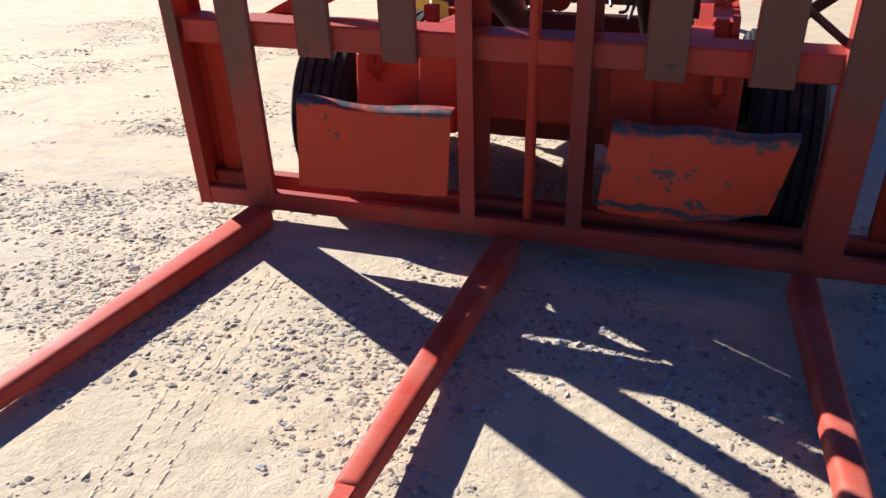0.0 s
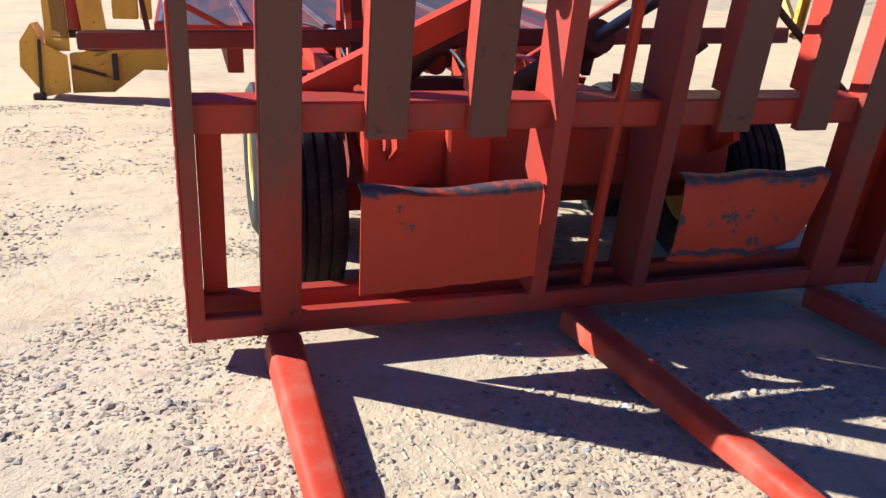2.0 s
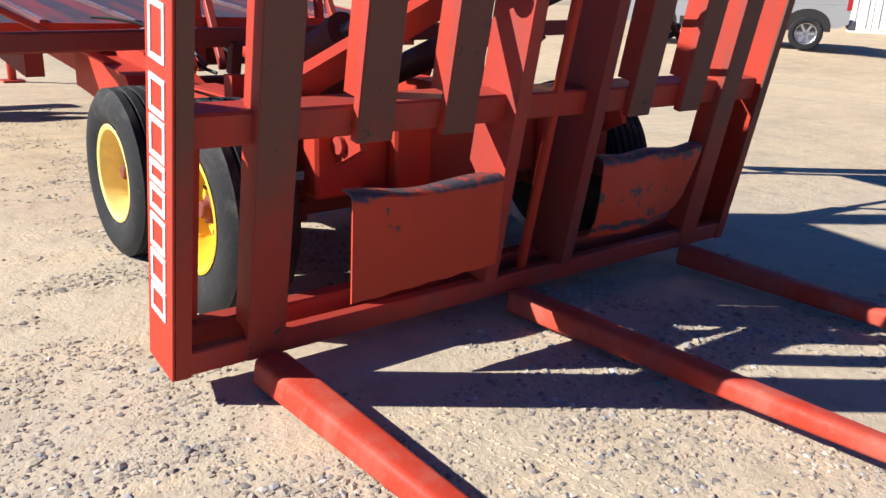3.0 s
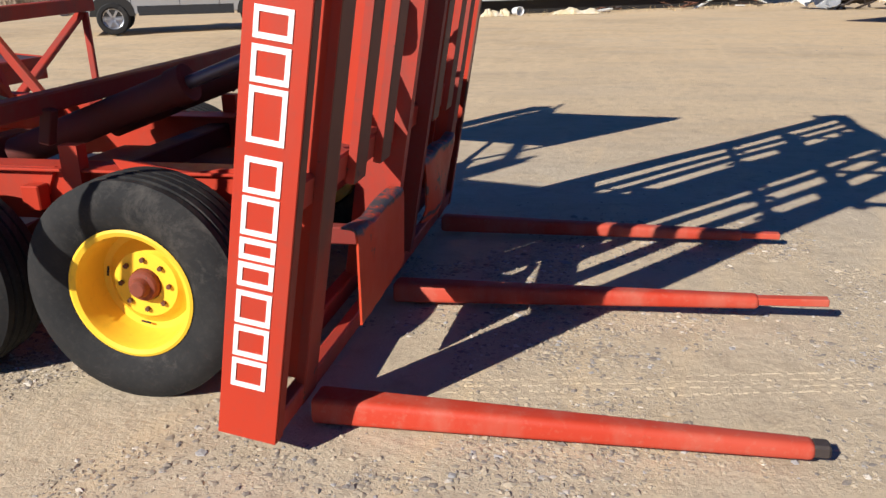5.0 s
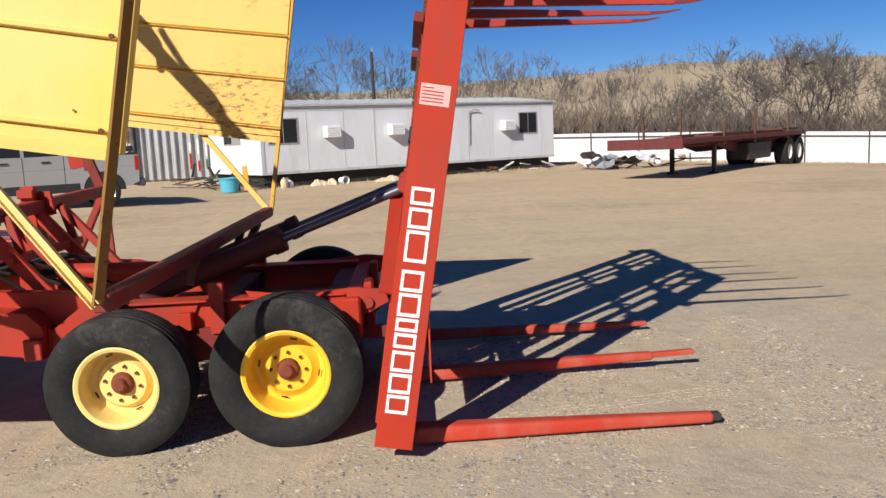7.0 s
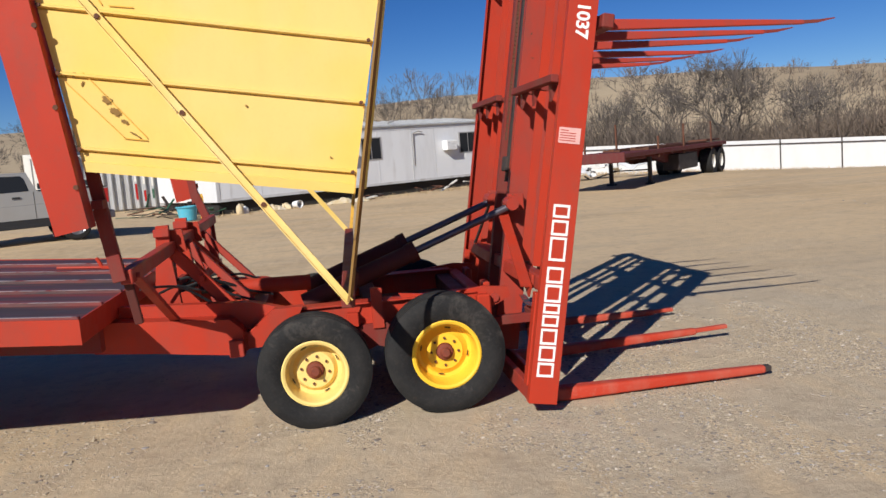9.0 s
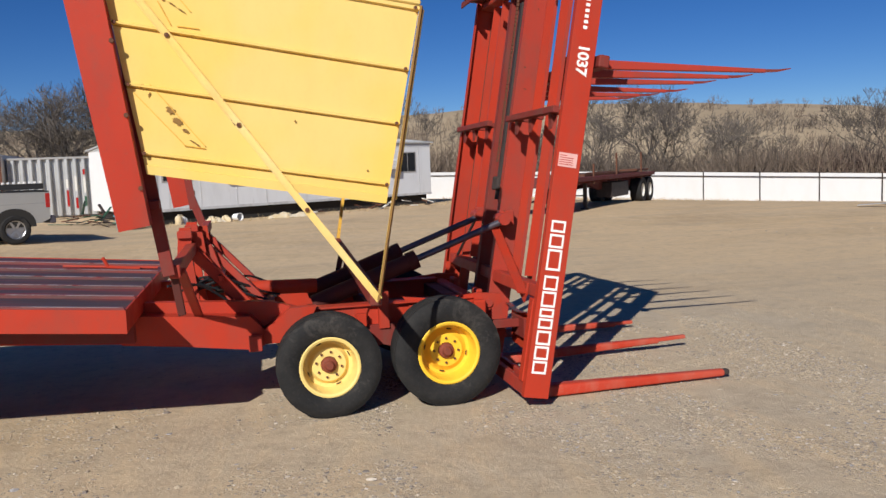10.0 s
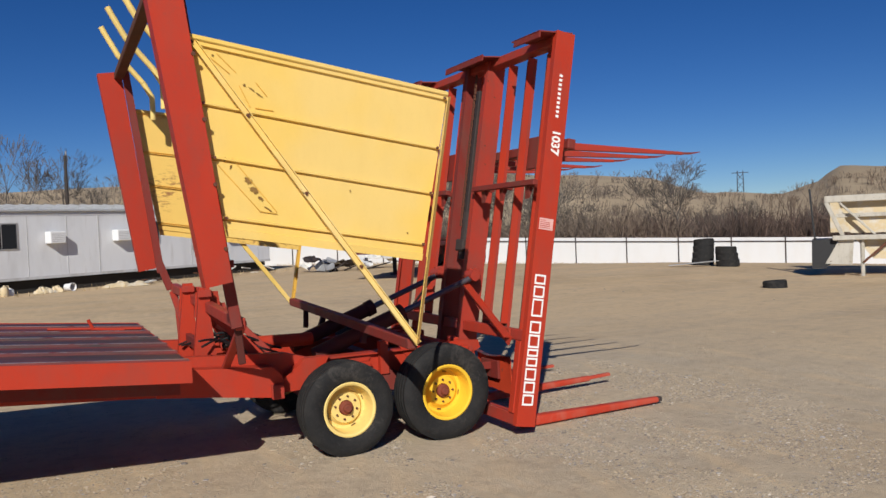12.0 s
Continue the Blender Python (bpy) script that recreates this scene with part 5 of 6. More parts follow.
# sprayed paint on the faces of the middle ribs
for i, z, h_, mat in ((6, 1.35, 0.4, "white_worn"), (6, 0.5, 0.75, "lens"), (7, 1.2, 0.7, "white_worn"), (7, 0.4, 0.5, "lens"), (8, 1.95, 0.25, "lens"), (8, 1.1, 0.75, "white_worn"), (8, 0.5, 0.45, "green"), (9, 1.85, 0.35, "lens"), (9, 1.5, 0.3, "white_worn"), (9, 0.75, 0.7, "green"), (9, 0.25, 0.4, "white_worn"), (10, 1.0, 0.9, "lens")):
    x = i * 0.37
    part("painted_patch", box(B(), (x + 0.212, -0.218, z), (x + 0.308, -0.2115, z + h_)), mat, cont, "faded sprayed paint patch")
cont2 = thing("storage_container", "weathered white storage container with end doors", "container")
cont2.matrix_basis = on_ground(-14.7, 34.2, 0.0, 3)
part("container_box", box(B(), (0, 0, 0.0), (2.05, 5.0, 2.95), 0.02), "white_worn", cont2)
for k in range(2):
    d = part("container_door", box(B(), (0.08 + k * 0.95, -0.05, 0.12), (0.99 + k * 0.95, -0.002, 2.8), 0.01), "white_worn", cont2)
    for x in (0.25, 0.7):
        part("lock_bar", tube(B(), (0.08 + k * 0.95 + x, -0.08, 0.2), (0.08 + k * 0.95 + x, -0.08, 2.75), 0.022, 8), "galv", d)
part("corner_post", box(B(), (1.96, -0.052, 0.05), (2.05, -0.003, 2.9)), "rust", cont2)

# ---- pickup truck ----
def build_truck():
    t = thing("pickup_truck", "silver crew-cab pickup truck parked on the gravel", "truck")
    # x forward, y to its left, wheels on z 0
    side = [(-2.75, 0.66), (-2.78, 1.42), (-0.95, 1.45), (-0.92, 1.47), (-0.74, 1.96), (0.85, 1.99), (1.55, 1.47), (2.75, 1.36), (2.95, 1.2), (2.98, 0.6), (2.4, 0.50), (-2.5, 0.55)]
    bm = B()
    w = 0.98
    ring = []
    for y, k in ((-w, 0.0), (-w + 0.06, 1.0), (w - 0.06, 1.0), (w, 0.0)):
        ring.append([bm.verts.new((x, y * (1 - 0.12 * max(0, z - 1.45) / 0.6), z + (0.02 * k if z > 1.3 else 0))) for x, z in side])
    for a, b in zip(ring, ring[1:]):
        for i in range(len(side)):
            j = (i + 1) % len(side)
            bm.faces.new((a[i], a[j], b[j], b[i]))
    bm.faces.new(ring[0])
    bm.faces.new(ring[-1][::-1])
    bmesh.ops.bevel(bm, geom=[e for e in bm.edges if e.calc_face_angle(0) > 0.6], offset=0.03, segments=2, affect="EDGES")
    body = part("body", bm, "silver", t, "dusty silver body", True)
    for s in (-1, 1):
        for x, r in ((1.83, 0.41), (-1.83, 0.41)):
            bm = B()
            prism(bm, [(x + 0.55 * math.cos(k), s * (w + 0.004), 0.46 + 0.53 * math.sin(k) ** 0.8) for k in [math.pi * q / 12 for q in range(13)]], (0, -s * 0.3, 0))
            part("wheel_arch", bm, "dark", body, "black wheel arch")
        def side_poly(name, pts, mat, off=0.006):
            k = [Vector((x, s * (w * (1 - 0.12 * max(0, z - 1.45) / 0.6) + off), z)) for x, z in pts]
            return part(name, prism(B(), k, (0, -s * 0.03, 0)), mat, body)
        side_poly("side_window", [(-0.74, 1.47), (-0.66, 1.80), (-0.58, 1.89), (0.10, 1.91), (0.10, 1.46)], "glass")
        side_poly("side_window", [(0.19, 1.46), (0.19, 1.91), (0.82, 1.91), (1.0, 1.82), (1.38, 1.48)], "glass")
        for x in (-0.85, 0.15, 1.35):
            side_poly("door_gap", [(x, 0.62), (x, 1.44), (x + 0.014, 1.44), (x + 0.014, 0.62)], "dark", 0.004)
        for x in (-0.5, 0.5):
            side_poly("door_handle", [(x, 1.28), (x, 1.33), (x + 0.2, 1.33), (x + 0.2, 1.28)], "plastic", 0.03)
        side_poly("rocker_panel", [(-1.2, 0.53), (-1.2, 0.70), (1.22, 0.70), (1.22, 0.53)], "plastic", 0.003)
        side_poly("body_crease", [(-2.7, 1.10), (-2.7, 1.118), (2.6, 1.075), (2.6, 1.06)], "trim", 0.003)
        side_poly("bed_rail_cap", [(-2.76, 1.415), (-2.76, 1.45), (-0.97, 1.475), (-0.97, 1.44)], "plastic", 0.008)
        side_poly("head_lamp", [(2.72, 0.98), (2.70, 1.22), (2.88, 1.2), (2.94, 0.98)], "alloy", 0.006)
        side_poly("tail_lamp", [(-2.77, 0.98), (-2.78, 1.38), (-2.66, 1.38), (-2.66, 0.98)], "lens", 0.012)
        bm = B()
        box(bm, (1.15, s * w + (0.0 if s > 0 else -0.26), 1.44), (1.30, s * w + (0.26 if s > 0 else 0.0), 1.68), 0.03)
        part("mirror", bm, "plastic", body)
        part("sill", box(B(), (-1.2, min(s * w, s * (w - 0.05)) - 0.01, 0.46), (1.2, max(s * w, s * (w - 0.05)) + 0.01, 0.56), 0.01), "plastic", body)
    # black slab drawn for the shaded inside of the bed
    part("bed_opening", box(B(), (-2.68, -0.86, 1.40), (-1.0, 0.86, 1.474)), "dark", body)
    part("windscreen", prism(B(), [(0.93, -0.78, 1.95), (0.93, 0.78, 1.95), (1.50, 0.90, 1.53), (1.50, -0.90, 1.53)], (0.012, 0, 0.012)), "glass", body)
    part("rear_window", prism(B(), [(-0.775, -0.72, 1.90), (-0.775, 0.72, 1.90), (-0.915, 0.8, 1.52), (-0.915, -0.8, 1.52)], (-0.012, 0, 0)), "glass", body)
    rk = part("stake_rack", box(B(), (-2.66, 0.84, 1.5), (-0.98, 0.90, 1.66), 0.008), "plastic", t, "black bed rack with white caps")
    for i in range(12):
        part("cap", box(B(), (-2.62 + i * 0.137, 0.835, 1.661), (-2.56 + i * 0.137, 0.905, 1.72), 0.006), "white_wall", rk)
    part("rear_bumper", box(B(), (-2.92, -0.95, 0.52), (-2.74, 0.95, 0.74), 0.03), "chrome", t)
    part("front_bumper", box(B(), (2.86, -0.96, 0.50), (3.08, 0.96, 0.76), 0.03), "chrome", t)
    for s in (-1, 1):
        for x in (1.83, -1.83):
            m4 = pose(x, s * 0.885, 0.40, 0, 0, 0 if s < 0 else 180)
            wh = part("wheel", lathe(B(), [(0.25, -0.11), (0.29, -0.135), (0.37, -0.13), (0.40, -0.10), (0.40, 0.10), (0.37, 0.13), (0.25, 0.11)], 32), "rubber", t, "black road tyre", True)
            wh.matrix_basis = m4
            bm = B()
            lathe(bm, [(0.255, -0.115), (0.235, -0.10), (0.22, -0.05), (0.0, -0.05)], 32)
            for i in range(6):
                a = 2 * math.pi * i / 6
                beam(bm, (0.04 * math.cos(a), -0.085, 0.04 * math.sin(a)), (0.225 * math.cos(a), -0.10, 0.225 * math.sin(a)), 0.06, 0.03, (0, 1, 0))
            part("rim", bm, "alloy", wh, "", True)
    return t


truck = build_truck()
truck.matrix_basis = on_ground(-10.45, 19.1, 0.0, 207.5)

# ---- flatbed semi-trailer by the fence ----
flat = thing("flatbed_trailer", "long maroon flatbed trailer parked by the fence", "trailer")
fx, fy = Vector((-0.66, -0.75, 0)).normalized(), Vector((0.75, -0.66, 0)).normalized()
f0 = Vector((16.96, 30.1, 0)) + fx * 0.2 - fy * 2.5
flat.matrix_basis = pose(f0.x, f0.y, 0.0, 0, 0, math.degrees(math.atan2(fx.y, fx.x)))
FL = 12.8
fb = part("deck_frame", box(B(), (-0.2, 0, 1.12), (FL, 2.5, 1.28), 0.02), "maroon", flat)
part("head_beam", box(B(), (FL + 0.002, 0.0, 0.98), (FL + 0.12, 2.5, 1.31), 0.015), "maroon", fb)
for y in (0.55, 1.8):
    part("main_rail", prism(B(), [(-0.1, y, 1.118), (FL - 0.1, y, 1.118), (FL - 0.1, y, 1.0), (8.4, y, 0.95), (7.0, y, 0.70), (-0.1, y, 0.70)], (0, 0.14, 0)), "maroon", fb)
for k in range(11):
    part("cross_bar", box(B(), (0.4 + k * 1.05, 0.02, 1.04), (0.47 + k * 1.05, 2.48, 1.118)), "maroon", fb)
for y in (0.45, 1.95):
    leg = part("landing_leg", box(B(), (9.0, y, 0.08), (9.13, y + 0.13, 1.1)), "dark_steel", flat)
    part("landing_foot", box(B(), (8.9, y - 0.08, 0.0), (9.23, y + 0.21, 0.08), 0.01), "dark_steel", leg)
part("leg_brace", beam(B(), (9.06, 0.582, 0.55), (9.06, 1.948, 0.55), 0.05, 0.05), "dark_steel", flat)
for i in range(6):
    part("loose_timber", box(B(), (0.6 + i * 0.3, 0.2 + i * 0.36, 1.282), (9.0 + 0.35 * (i % 3), 0.42 + i * 0.36, 1.34 + 0.03 * (i % 2)), 0.005), "rust", flat)
part("timber_pile", box(B(), (0.2, 1.5, 1.345), (2.4, 2.3, 1.43), 0.01), "rust", flat)
for x in (0.55, 1.85):
    for y in (0.28, 2.22):
        wh = part("wheel", lathe(B(), [(0.30, -0.22), (0.52, -0.26), (0.57, -0.22), (0.57, 0.22), (0.52, 0.26), (0.30, 0.22)], 32), "rubber", flat, "", True)
        wh.matrix_basis = pose(x, y, 0.47, 0, 0, 180 if y > 1 else 0)
        part("rim", lathe(B(), [(0.30, -0.22), (0.28, -0.12), (0.0, -0.12)], 24), "white_worn", wh, "white wheel disc")
for x, y, z in ((2.2, 2.46, 2.2), (6.2, 2.46, 2.15), (9.3, 2.46, 1.75), (7.0, 0.0, 2.3), (10.2, 0.0, 1.8)):
    part("stake", box(B(), (x, y - 0.03, 1.0), (x + 0.07, y + 0.03, z)), "rust", flat)
part("tool_box", box(B(), (4.0, 1.7, 0.35), (6.6, 2.35, 0.98), 0.03), "dark_steel", flat)
part("axle_frame", box(B(), (0.1, 0.6, 0.45), (3.0, 1.9, 0.69), 0.02), "dark_steel", flat)

# pale sheet-metal wreckage between the trailer and the flatbed
wreck = thing("scrap_pile", "pile of pale crumpled sheet metal and dark scrap by the fence", "scrap")
WRECK_AT = (9.3, 31.0)
wreck.matrix_basis = on_ground(*WRECK_AT)
r = random.Random(31)
for k in range(12):
    bm = B()
    bmesh.ops.create_grid(bm, x_segments=6, y_segments=4, size=0.5)
    sx, sy = r.uniform(0.7, 1.8), r.uniform(0.4, 0.9)
    for p in bm.verts:
        p.co = Vector((p.co.x * sx, p.co.y * sy, 0.22 * noise.noise((p.co.x * 2.5, p.co.y * 2.5, k * 1.7))))
    bmesh.ops.recalc_face_normals(bm, faces=bm.faces)
    bmesh.ops.solidify(bm, geom=list(bm.faces), thickness=0.02)
    bmesh.ops.transform(bm, matrix=pose(r.gauss(0, 1.3), r.gauss(0, 0.5), 0.25 + 0.4 * r.random(), r.uniform(-35, 35), r.uniform(-25, 25), r.uniform(0, 180)), verts=bm.verts)
    part("sheet_piece", bm, ("white_worn", "galv", "siding", "dark_steel")[k % 4], wreck)
for k in range(6):
    p = Vector((r.gauss(0, 1.4), r.gauss(0, 0.5), 0.03))
    part("scrap_bar", beam(B(), p, p + Vector((r.gauss(0, 0.8), r.gauss(0, 0.4), r.uniform(0.1, 0.6))), 0.08, 0.05, (0, 0, 1)), "dark_steel", wreck)

# ---- white sheet fence ----
FA, FD = Vector((23.2, 36.1, 0)), Vector((0.8, -0.6, 0))


def build_fence():
    run = thing("fence", "white sheet fence with dark posts and a top pipe", "fence", kind="structure")
    for i in range(-8, 26):
        bend = 0.0 if i < 8 else 0.22 * (i - 8)
        p = FA + FD * (3.0 * i) + Vector((0, -bend * 0.9, 0))
        b2 = 0.0 if i + 1 < 8 else 0.22 * (i + 1 - 8)
        q = FA + FD * (3.0 * (i + 1)) + Vector((0, -b2 * 0.9, 0))
        zp, zq = ground_z(p.x, p.y) - 0.02, ground_z(q.x, q.y) - 0.02
        h = 1.72
        bm = B()
        a, b = Vector((p.x, p.y, zp)), Vector((q.x, q.y, zq))
        nrm = Vector((FD.y, -FD.x, 0)) * 0.02
        prism(bm, [a, b, b + Vector((0, 0, h)), a + Vector((0, 0, h))], nrm)
        part("fence_panel", bm, "fence_white", run)
        bm = B()
        tube(bm, (p.x - 0.05, p.y - 0.06, zp - 0.1), (p.x - 0.05, p.y - 0.06, zp + h + 0.06), 0.035, 8)
        part("fence_post", bm, "dark_steel", run)
        bm = B()
        tube(bm, (p.x - 0.05, p.y - 0.07, zp + h - 0.22), (q.x - 0.05, q.y - 0.07, zq + h - 0.22), 0.03, 6)
        part("fence_rail", bm, "dark_steel", run)


build_fence()

# ---- stacked tyres, lone tyre, white hopper machine ----
def tyre_thing(x, y, z, tilt, r, lab):
    ob = part("loose_tyre", lathe(B(), [(r * 0.55, -0.13), (r * 0.9, -0.16), (r, -0.12), (r, 0.12), (r * 0.9, 0.16), (r * 0.55, 0.13), (r * 0.5, 0)], 28), "rubber", None, "", True)
    tagged(ob, lab, "tyre")
    ob.matrix_basis = pose(x, y, ground_z(x, y) + z, *tilt)
    return ob


for k in range(4):
    tyre_thing(19.95 + 0.03 * k, 18.19, 0.13 + k * 0.245, (90 - 2 * k, 2, 0), 0.42 - 0.008 * k, "old black tyre in a leaning stack by the fence")
for k in range(3):
    tyre_thing(19.8 - 0.04 * k, 16.75, 0.13 + k * 0.235, (90, 3 * (k - 1), 0), 0.43 - 0.02 * k, "old black tyre in a low stack by the fence")
tyre_thing(14.0, 9.55, 0.03, (86, 0, 20), 0.31, "single worn tyre lying flat on the dirt")
bm = beam(B(), (-0.9, 0.9, 0.03), (0.55, -0.85, 0.22), 0.3, 0.03, (0, 0, 1), 0.004)
ob = tagged(part("scrap_board", bm, "galv"), "grey weathered board leaning on the tyre stack", "board")
ob.matrix_basis = on_ground(19.2, 17.4, 0.03)

hop = thing("hopper_trailer", "white steel hopper trailer with dark chute", "trailer")
hop.matrix_basis = on_ground(17.74, 10.87, 0.0, -54) @ Matrix.Diagonal((1, 1, 0.93, 1))
hf = part("hopper_frame", box(B(), (0.0, 0, 2.42), (5.0, 0.14, 2.64), 0.02), "white_dirty", hop, "worn white steel frame")
part("frame_bar", box(B(), (0.2, -0.002, 1.18), (5.0, 0.14, 1.34), 0.02), "white_dirty", hf)
part("frame_bar", beam(B(), (0.05, 0.07, 2.42), (0.48, 0.07, 1.34), 0.12, 0.16, (0, 1, 0), 0.01), "white_dirty", hf)
part("frame_bar", beam(B(), (0.42, 0.03, 2.40), (1.35, 0.03, 1.345), 0.07, 0.10, (0, 1, 0), 0.01), "white_dirty", hf)
part("frame_bar", box(B(), (0.3, 0.145, 1.92), (5.0, 0.22, 2.05), 0.01), "white_dirty", hf)
part("frame_bar", box(B(), (0.0, 2.06, 2.42), (5.0, 2.2, 2.64), 0.02), "white_dirty", hf)
part("hopper_wall", prism(B(), [(0.35, 0.3, 2.5), (5.0, 0.3, 2.5), (5.0, 0.3, 1.4), (0.7, 0.3, 1.4)], (0, 0.05, 0)), "cream", hop, "faded cream hopper wall")
part("hopper_wall", box(B(), (0.1, 1.95, 1.4), (5.0, 2.0, 2.5)), "cream", hop, "faded cream hopper wall")
part("hopper_chute", prism(B(), [(-0.38, 0.2, 1.22), (0.30, 0.2, 1.22), (0.36, 0.2, 0.62), (0.0, 0.2, 0.28), (-0.40, 0.2, 0.26)], (0, 1.4, 0)), "plastic", hop, "black chute")
part("discharge_cone", prism(B(), [(0.36, 0.15, 1.17), (0.78, 0.15, 1.17), (0.72, 0.15, 0.38), (-0.02, 0.15, 0.42)], (0, 0.9, 0)), "white_dirty", hop, "scuffed white discharge cone")
part("hopper_body", prism(B(), [(0.85, 0.35, 1.17), (5.0, 0.35, 1.17), (5.0, 0.35, 0.5), (1.3, 0.35, 0.55)], (0, 1.5, 0)), "cream", hop)
part("mast", beam(B(), (-0.30, 0.4, 1.225), (-0.42, 0.4, 2.9), 0.05, 0.25, (0, 1, 0), 0.005), "plastic", hop)
part("hopper_leg", tube(B(), (1.0, 0.2, 0.0), (1.0, 0.2, 1.18), 0.06, 10), "white_dirty", hop, "", True)
part("leg_strut", beam(B(), (1.02, 0.12, 0.45), (1.75, 0.12, 1.17), 0.07, 0.07, (0, 1, 0), 0.005), "rust", hop)
for x in (3.2, 4.4):
    for y in (0.1, 2.05):
        wh = part("wheel", lathe(B(), [(0.2, -0.14), (0.46, -0.16), (0.5, -0.12), (0.5, 0.12), (0.46, 0.16), (0.2, 0.14)], 24), "rubber", hop, "", True)
        wh.matrix_basis = pose(x, y, 0.5)

# ---- hills, brush and bare trees ----
# how high the ridge stands over the eye, in degrees, by direction from +x
RIDGE = ((-50, 2.4), (34, 2.65), (36.8, 2.8), (38.6, 1.8), (40.5, 1.3), (44.5, 1.5), (49.5, 2.9), (55, 3.35), (60, 3.65), (70, 4.0), (80, 3.7), (95, 3.2), (185, 2.6))


def hill_z(x, y):
    d = math.hypot(x + 2.5, y + 5)
    a = math.degrees(math.atan2(y + 5, x + 2.5))
    up = RIDGE[-1][1]
    for (a0, e0), (a1, e1) in zip(RIDGE, RIDGE[1:]):
        if a0 <= a <= a1:
            up = e0 + (e1 - e0) * smooth_step(a0, a1, a)
            break
    z = -3 + (4.8 + 3.32 * up) * smooth_step(60, 190, d)
    z += 0.9 * noise.noise((x * 0.018, y * 0.018, 2)) * smooth_step(70, 120, d)
    return z + 0.5 * noise.noise((x * 0.06, y * 0.06, 9)) * smooth_step(60, 90, d)


def build_hill():
    verts, faces = [], []
    na, nr = 320, 34
    for j in range(nr):
        r = 50 + 330 * (j / (nr - 1)) ** 1.5
        for i in range(na):
            a = radians(-45 + 225 * i / (na - 1))
            x, y = r * math.cos(a), r * math.sin(a)
            verts.append((x, y, hill_z(x, y)))
    faces = [(j * na + i, j * na + i + 1, (j + 1) * na + i + 1, (j + 1) * na + i) for j in range(nr - 1) for i in range(na - 1)]
    me = bpy.data.meshes.new("hill")
    me.from_pydata(verts, [], faces)
    me.materials.append(M["hill"])
    me.polygons.foreach_set("use_smooth", [True] * len(me.polygons))
    tagged(new("hill", me), "dry tan hillside with scattered brush", "hill", kind="structure")


build_hill()


def limb(verts, faces, p, q, r0, r1, sides=3):
    m, n = frame_of(p, q, (0.2, 0.5, 0.3))
    base = len(verts)
    for r, k in ((r0, 0.0), (r1, n)):
        for i in range(sides):
            a = 2 * math.pi * i / sides
            verts.append(m @ Vector((r * math.cos(a), r * math.sin(a), k)))
    for i in range(sides):
        j = (i + 1) % sides
        faces.append((base + i, base + j, base + sides + j, base + sides + i))


def grow(verts, faces, p, d, length, r, depth, rng, spread, thick=None, forks=(2, 3, 3)):
    r = max(r, 0.0095)
    if depth == 0:
        return
    seg = 2 if depth > 2 else 1
    for _ in range(seg):
        d = (d + Vector((rng.gauss(0, 0.16), rng.gauss(0, 0.16), rng.gauss(0.05, 0.1)))).normalized()
        q = p + d * (length / seg)
        limb(thick[0] if thick and depth >= thick[2] else verts, thick[1] if thick and depth >= thick[2] else faces, p, q, r, r * 0.8, 6 if depth > 4 else 3)
        p, r = q, r * 0.8
    for _ in range(rng.choice(forks) if depth > 1 else 2):
        t = Vector((rng.gauss(0, spread), rng.gauss(0, spread), rng.gauss(0.12, spread * 0.6)))
        grow(verts, faces, p, (d + t).normalized(), length * rng.uniform(0.70, 0.92), r * rng.uniform(0.62, 0.84), depth - 1, rng, spread, thick, forks)


def mesh_ob(name, verts, faces, mat, parent=None):
    me = bpy.data.meshes.new(name)
    me.from_pydata([tuple(v) for v in verts], [], faces)
    me.materials.append(M[mat])
    ob = new(name, me)
    if parent:
        ob.parent = parent
    return ob


def build_tree(seed, height, spread, label, forks=(2, 3, 3)):
    rng = random.Random(seed)
    tv, tf, cv, cf_ = [], [], [], []
    grow(cv, cf_, Vector((0, 0, -0.3)), Vector((0, 0, 1)), height * 0.19, height * 0.040, 9, rng, spread, (tv, tf, 6), forks)
    t = thing("tree", label, "tree", "bare trees behind the fence")
    mesh_ob("trunk", tv, tf, "bark", t)
    mesh_ob("crown", cv, cf_, "bark", t)
    return t


TREE_LABELS = ("wide bare grey-brown tree without leaves", "tall slender bare tree without leaves", "bare spreading cottonwood without leaves")
protos = [build_tree(11, 8.2, 0.50, TREE_LABELS[0], (2, 3)), build_tree(23, 9.0, 0.30, TREE_LABELS[1], (2, 2, 2, 3)), build_tree(37, 8.0, 0.52, TREE_LABELS[2], (2, 3))]
# direction in degrees from +x, distance, kind, scale
TREES = [(46.0, 60, 0, 1.2), (43.6, 68, 2, 0.7), (56.0, 63, 2, 0.95), (53.0, 66, 0, 0.8), (61.0, 58, 0, 1.15), (64.5, 60, 2, 1.2), (67.5, 62, 0, 1.1), (71, 66, 2, 0.95), (74.5, 70, 1, 1.0), (82, 64, 1, 1.0), (84, 66, 1, 0.9), (80, 75, 1, 1.1), (91, 70, 1, 1.05), (94, 66, 1, 1.1), (97, 70, 1, 0.9), (101, 72, 0, 0.95), (104, 75, 1, 1.0), (108, 74, 2, 0.95), (113, 72, 0, 1.0), (36, 72, 2, 0.65), (30, 75, 0, 0.7), (24, 78, 2, 0.7), (118, 75, 2, 1.0), (87.5, 78, 1, 1.0), (98.0, 66, 0, 1.2), (100.2, 64, 2, 1.25), (101.8, 67, 0, 1.1), (103.5, 66, 2, 1.2), (105.5, 68, 0, 1.15)]
r = random.Random(5)
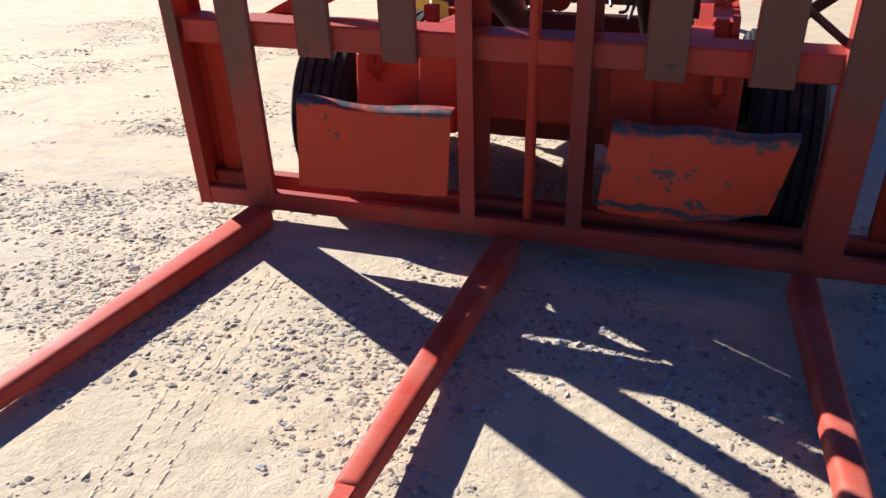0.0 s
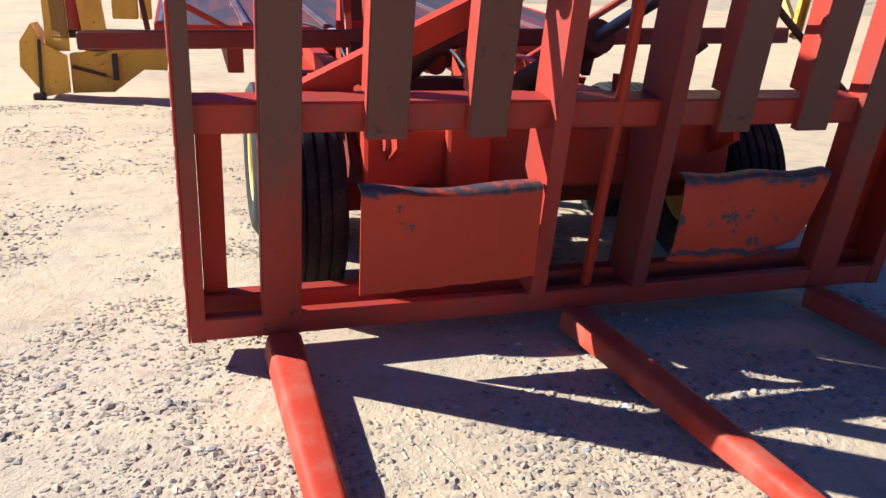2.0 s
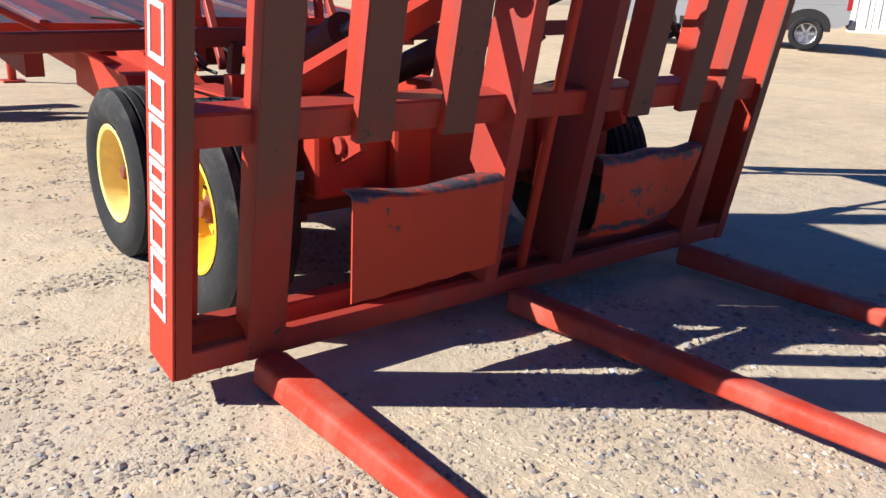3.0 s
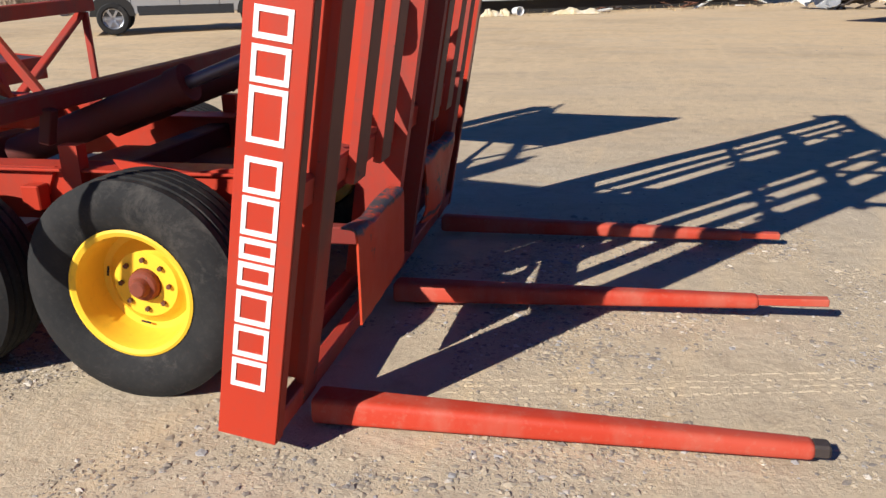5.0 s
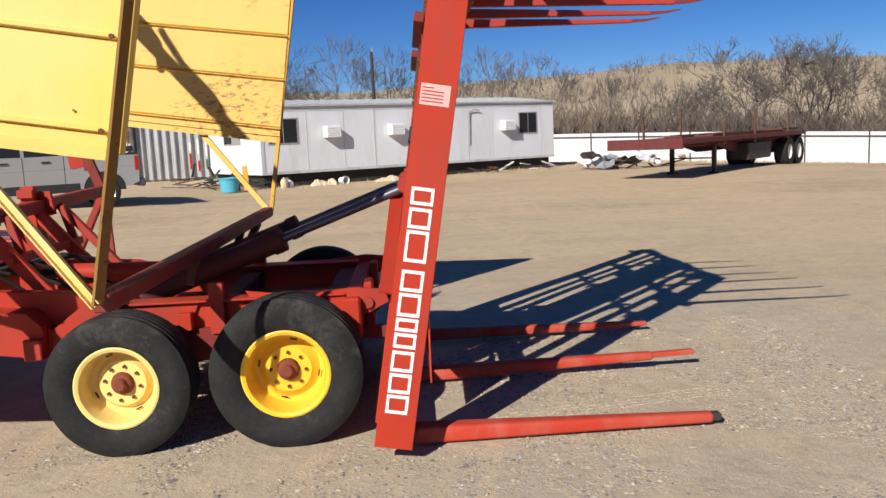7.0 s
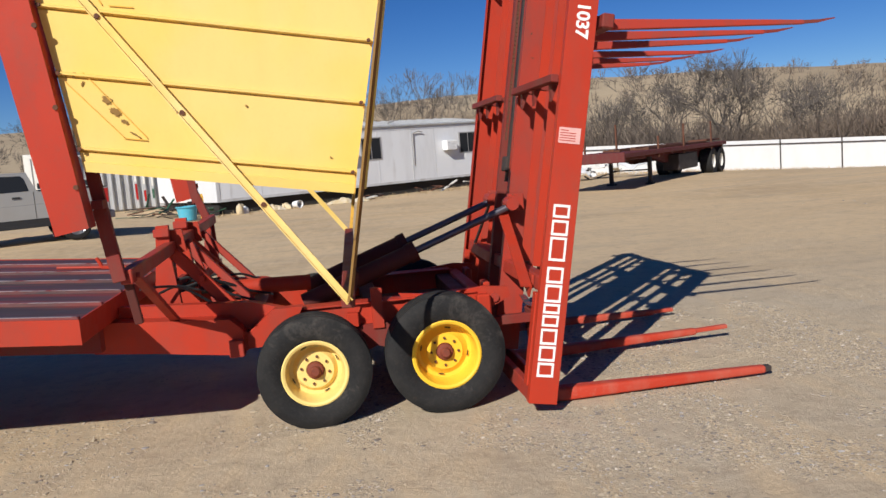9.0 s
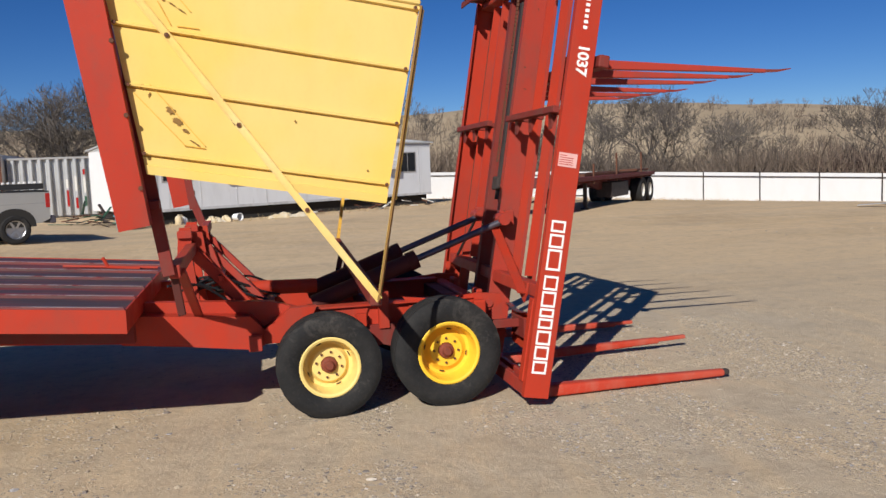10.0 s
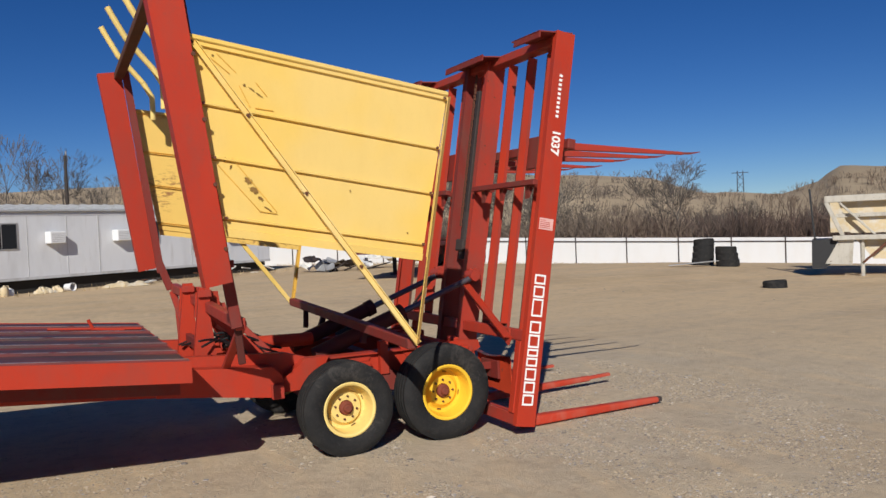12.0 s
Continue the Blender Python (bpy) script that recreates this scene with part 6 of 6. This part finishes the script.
for k in range(34):
    a = r.uniform(12, 124)
    TREES.append((a, r.uniform(57, 74), 1 if a > 76 else r.choice((0, 2, 2)), r.uniform(0.32, 0.55)))
for k in range(12):
    TREES.append((r.uniform(26, 50), r.uniform(57, 68), r.choice((0, 1, 2)), r.uniform(0.42, 0.72)))
used = [False] * 3
rng = random.Random(77)
for a, d, k, s in TREES:
    x, y = d * math.cos(radians(a)) - 1, d * math.sin(radians(a)) - 4
    z = min(ground_z(x, y), hill_z(x, y) + 0.5) if d < 55 else max(hill_z(x, y), ground_z(x, y) - 1.0)
    m4 = pose(x, y, z, 0, 0, rng.uniform(0, 360)) @ Matrix.Scale(s * 1.22, 4)
    if used[k]:
        t = copy_thing(protos[k], m4)
        t.matrix_basis = m4
    else:
        used[k] = True
        protos[k].matrix_basis = m4


def build_brush():
    """A belt of leafless willow brush behind the fence and up the slope, darker and redder towards the east."""
    rng = random.Random(12)
    belts = {"brush": ([], []), "brush_dark": ([], [])}
    for n in range(7200):
        a = radians(rng.uniform(8, 126))
        d = 54 + (42 if n % 4 else 110) * rng.random() ** 1.3
        x, y = d * math.cos(a) - 1, d * math.sin(a) - 4
        z = max(hill_z(x, y), ground_z(x, y) - 0.4)
        h = rng.uniform(2.0, 5.3) * (1.0 if d < 80 else 0.5) * (0.85 + 0.35 * noise.noise((x * 0.05, y * 0.05, 4))) * (1 - 0.4 * smooth_step(78, 92, math.degrees(a)))
        verts, faces = belts["brush_dark" if math.degrees(a) + rng.gauss(0, 3) < 50 and d < 92 else "brush"]
        for _ in range(8):
            lean = Vector((rng.gauss(0, 0.32), rng.gauss(0, 0.32), 1)).normalized()
            p = Vector((x + rng.gauss(0, 0.5), y + rng.gauss(0, 0.5), z - 0.1))
            q = p + lean * h * rng.uniform(0.4, 0.75)
            limb(verts, faces, p, q, 0.04, 0.028)
            for _ in range(3):
                e = (lean + Vector((rng.gauss(0, 0.45), rng.gauss(0, 0.45), rng.gauss(0.1, 0.2)))).normalized()
                limb(verts, faces, q, q + e * h * rng.uniform(0.25, 0.5), 0.026, 0.01)
    tagged(mesh_ob("brush", *belts["brush"], "brush"), "dense leafless tan brush on the slope", "brush", kind="stuff")
    tagged(mesh_ob("brush", *belts["brush_dark"], "brush_dark"), "dense dark reddish-brown leafless brush behind the fence", "brush", kind="stuff")


build_brush()


def build_grass():
    rng = random.Random(21)
    verts, faces = [], []
    for n in range(9000):
        k = rng.random()
        p = FA + FD * (-14 + 60 * k) + Vector((rng.uniform(-3.0, 0.2), rng.uniform(-3.5, 0.0), 0))
        if rng.random() < 0.06:
            hx, hy = house_pt(rng.uniform(-1, 18), rng.uniform(-2.0, -0.2))
            p = Vector((hx, hy, 0))
        z = ground_z(p.x, p.y)
        a, h = rng.uniform(0, 6.28), rng.uniform(0.05, 0.2)
        b = len(verts)
        w = 0.014
        verts += [(p.x - w * math.cos(a), p.y - w * math.sin(a), z), (p.x + w * math.cos(a), p.y + w * math.sin(a), z), (p.x + rng.gauss(0, 0.07), p.y + rng.gauss(0, 0.07), z + h)]
        faces.append((b, b + 1, b + 2))
    tagged(mesh_ob("dry_grass", verts, faces, "dry_grass"), "short dry yellow grass tufts", "grass", kind="stuff")


build_grass()

# utility pole beyond the trailer
pole = thing("utility_pole", "plain dark wooden utility pole", "pole")
bm = B()
tube(bm, (0, 0, -0.5), (0, 0, 6.95 - ground_z(-1.8, 46)), 0.13, 10, 0.085)
part("pole_shaft", bm, "dark_wood", pole)
part("insulator", tube(B(), (0.05, 0, 6.9 - ground_z(-1.8, 46)), (0.05, 0, 7.2 - ground_z(-1.8, 46)), 0.035, 8), "trim", pole)
pole.matrix_basis = pose(-1.8, 46, ground_z(-1.8, 46))
tower_far = thing("pylon", "distant lattice power pylon on the ridge", "pylon")
bm = B()
for s in (-1, 1):
    tube(bm, (s * 1.3, 0, 0), (s * 1.0, 0, 13), 0.16, 5)
for k in range(4):
    tube(bm, (-1.3, 0, k * 3), (1.2, 0, k * 3 + 3), 0.1, 5)
    tube(bm, (1.3, 0, k * 3), (-1.2, 0, k * 3 + 3), 0.1, 5)
tube(bm, (-3, 0, 12.2), (3, 0, 12.2), 0.14, 5)
part("pylon_lattice", bm, "dark_steel", tower_far)
tower_far.matrix_basis = pose(0.733 * 330 - 3.8, 0.68 * 330 - 5.9, hill_z(0.733 * 330, 0.68 * 330) - 1, 0, 0, -45)
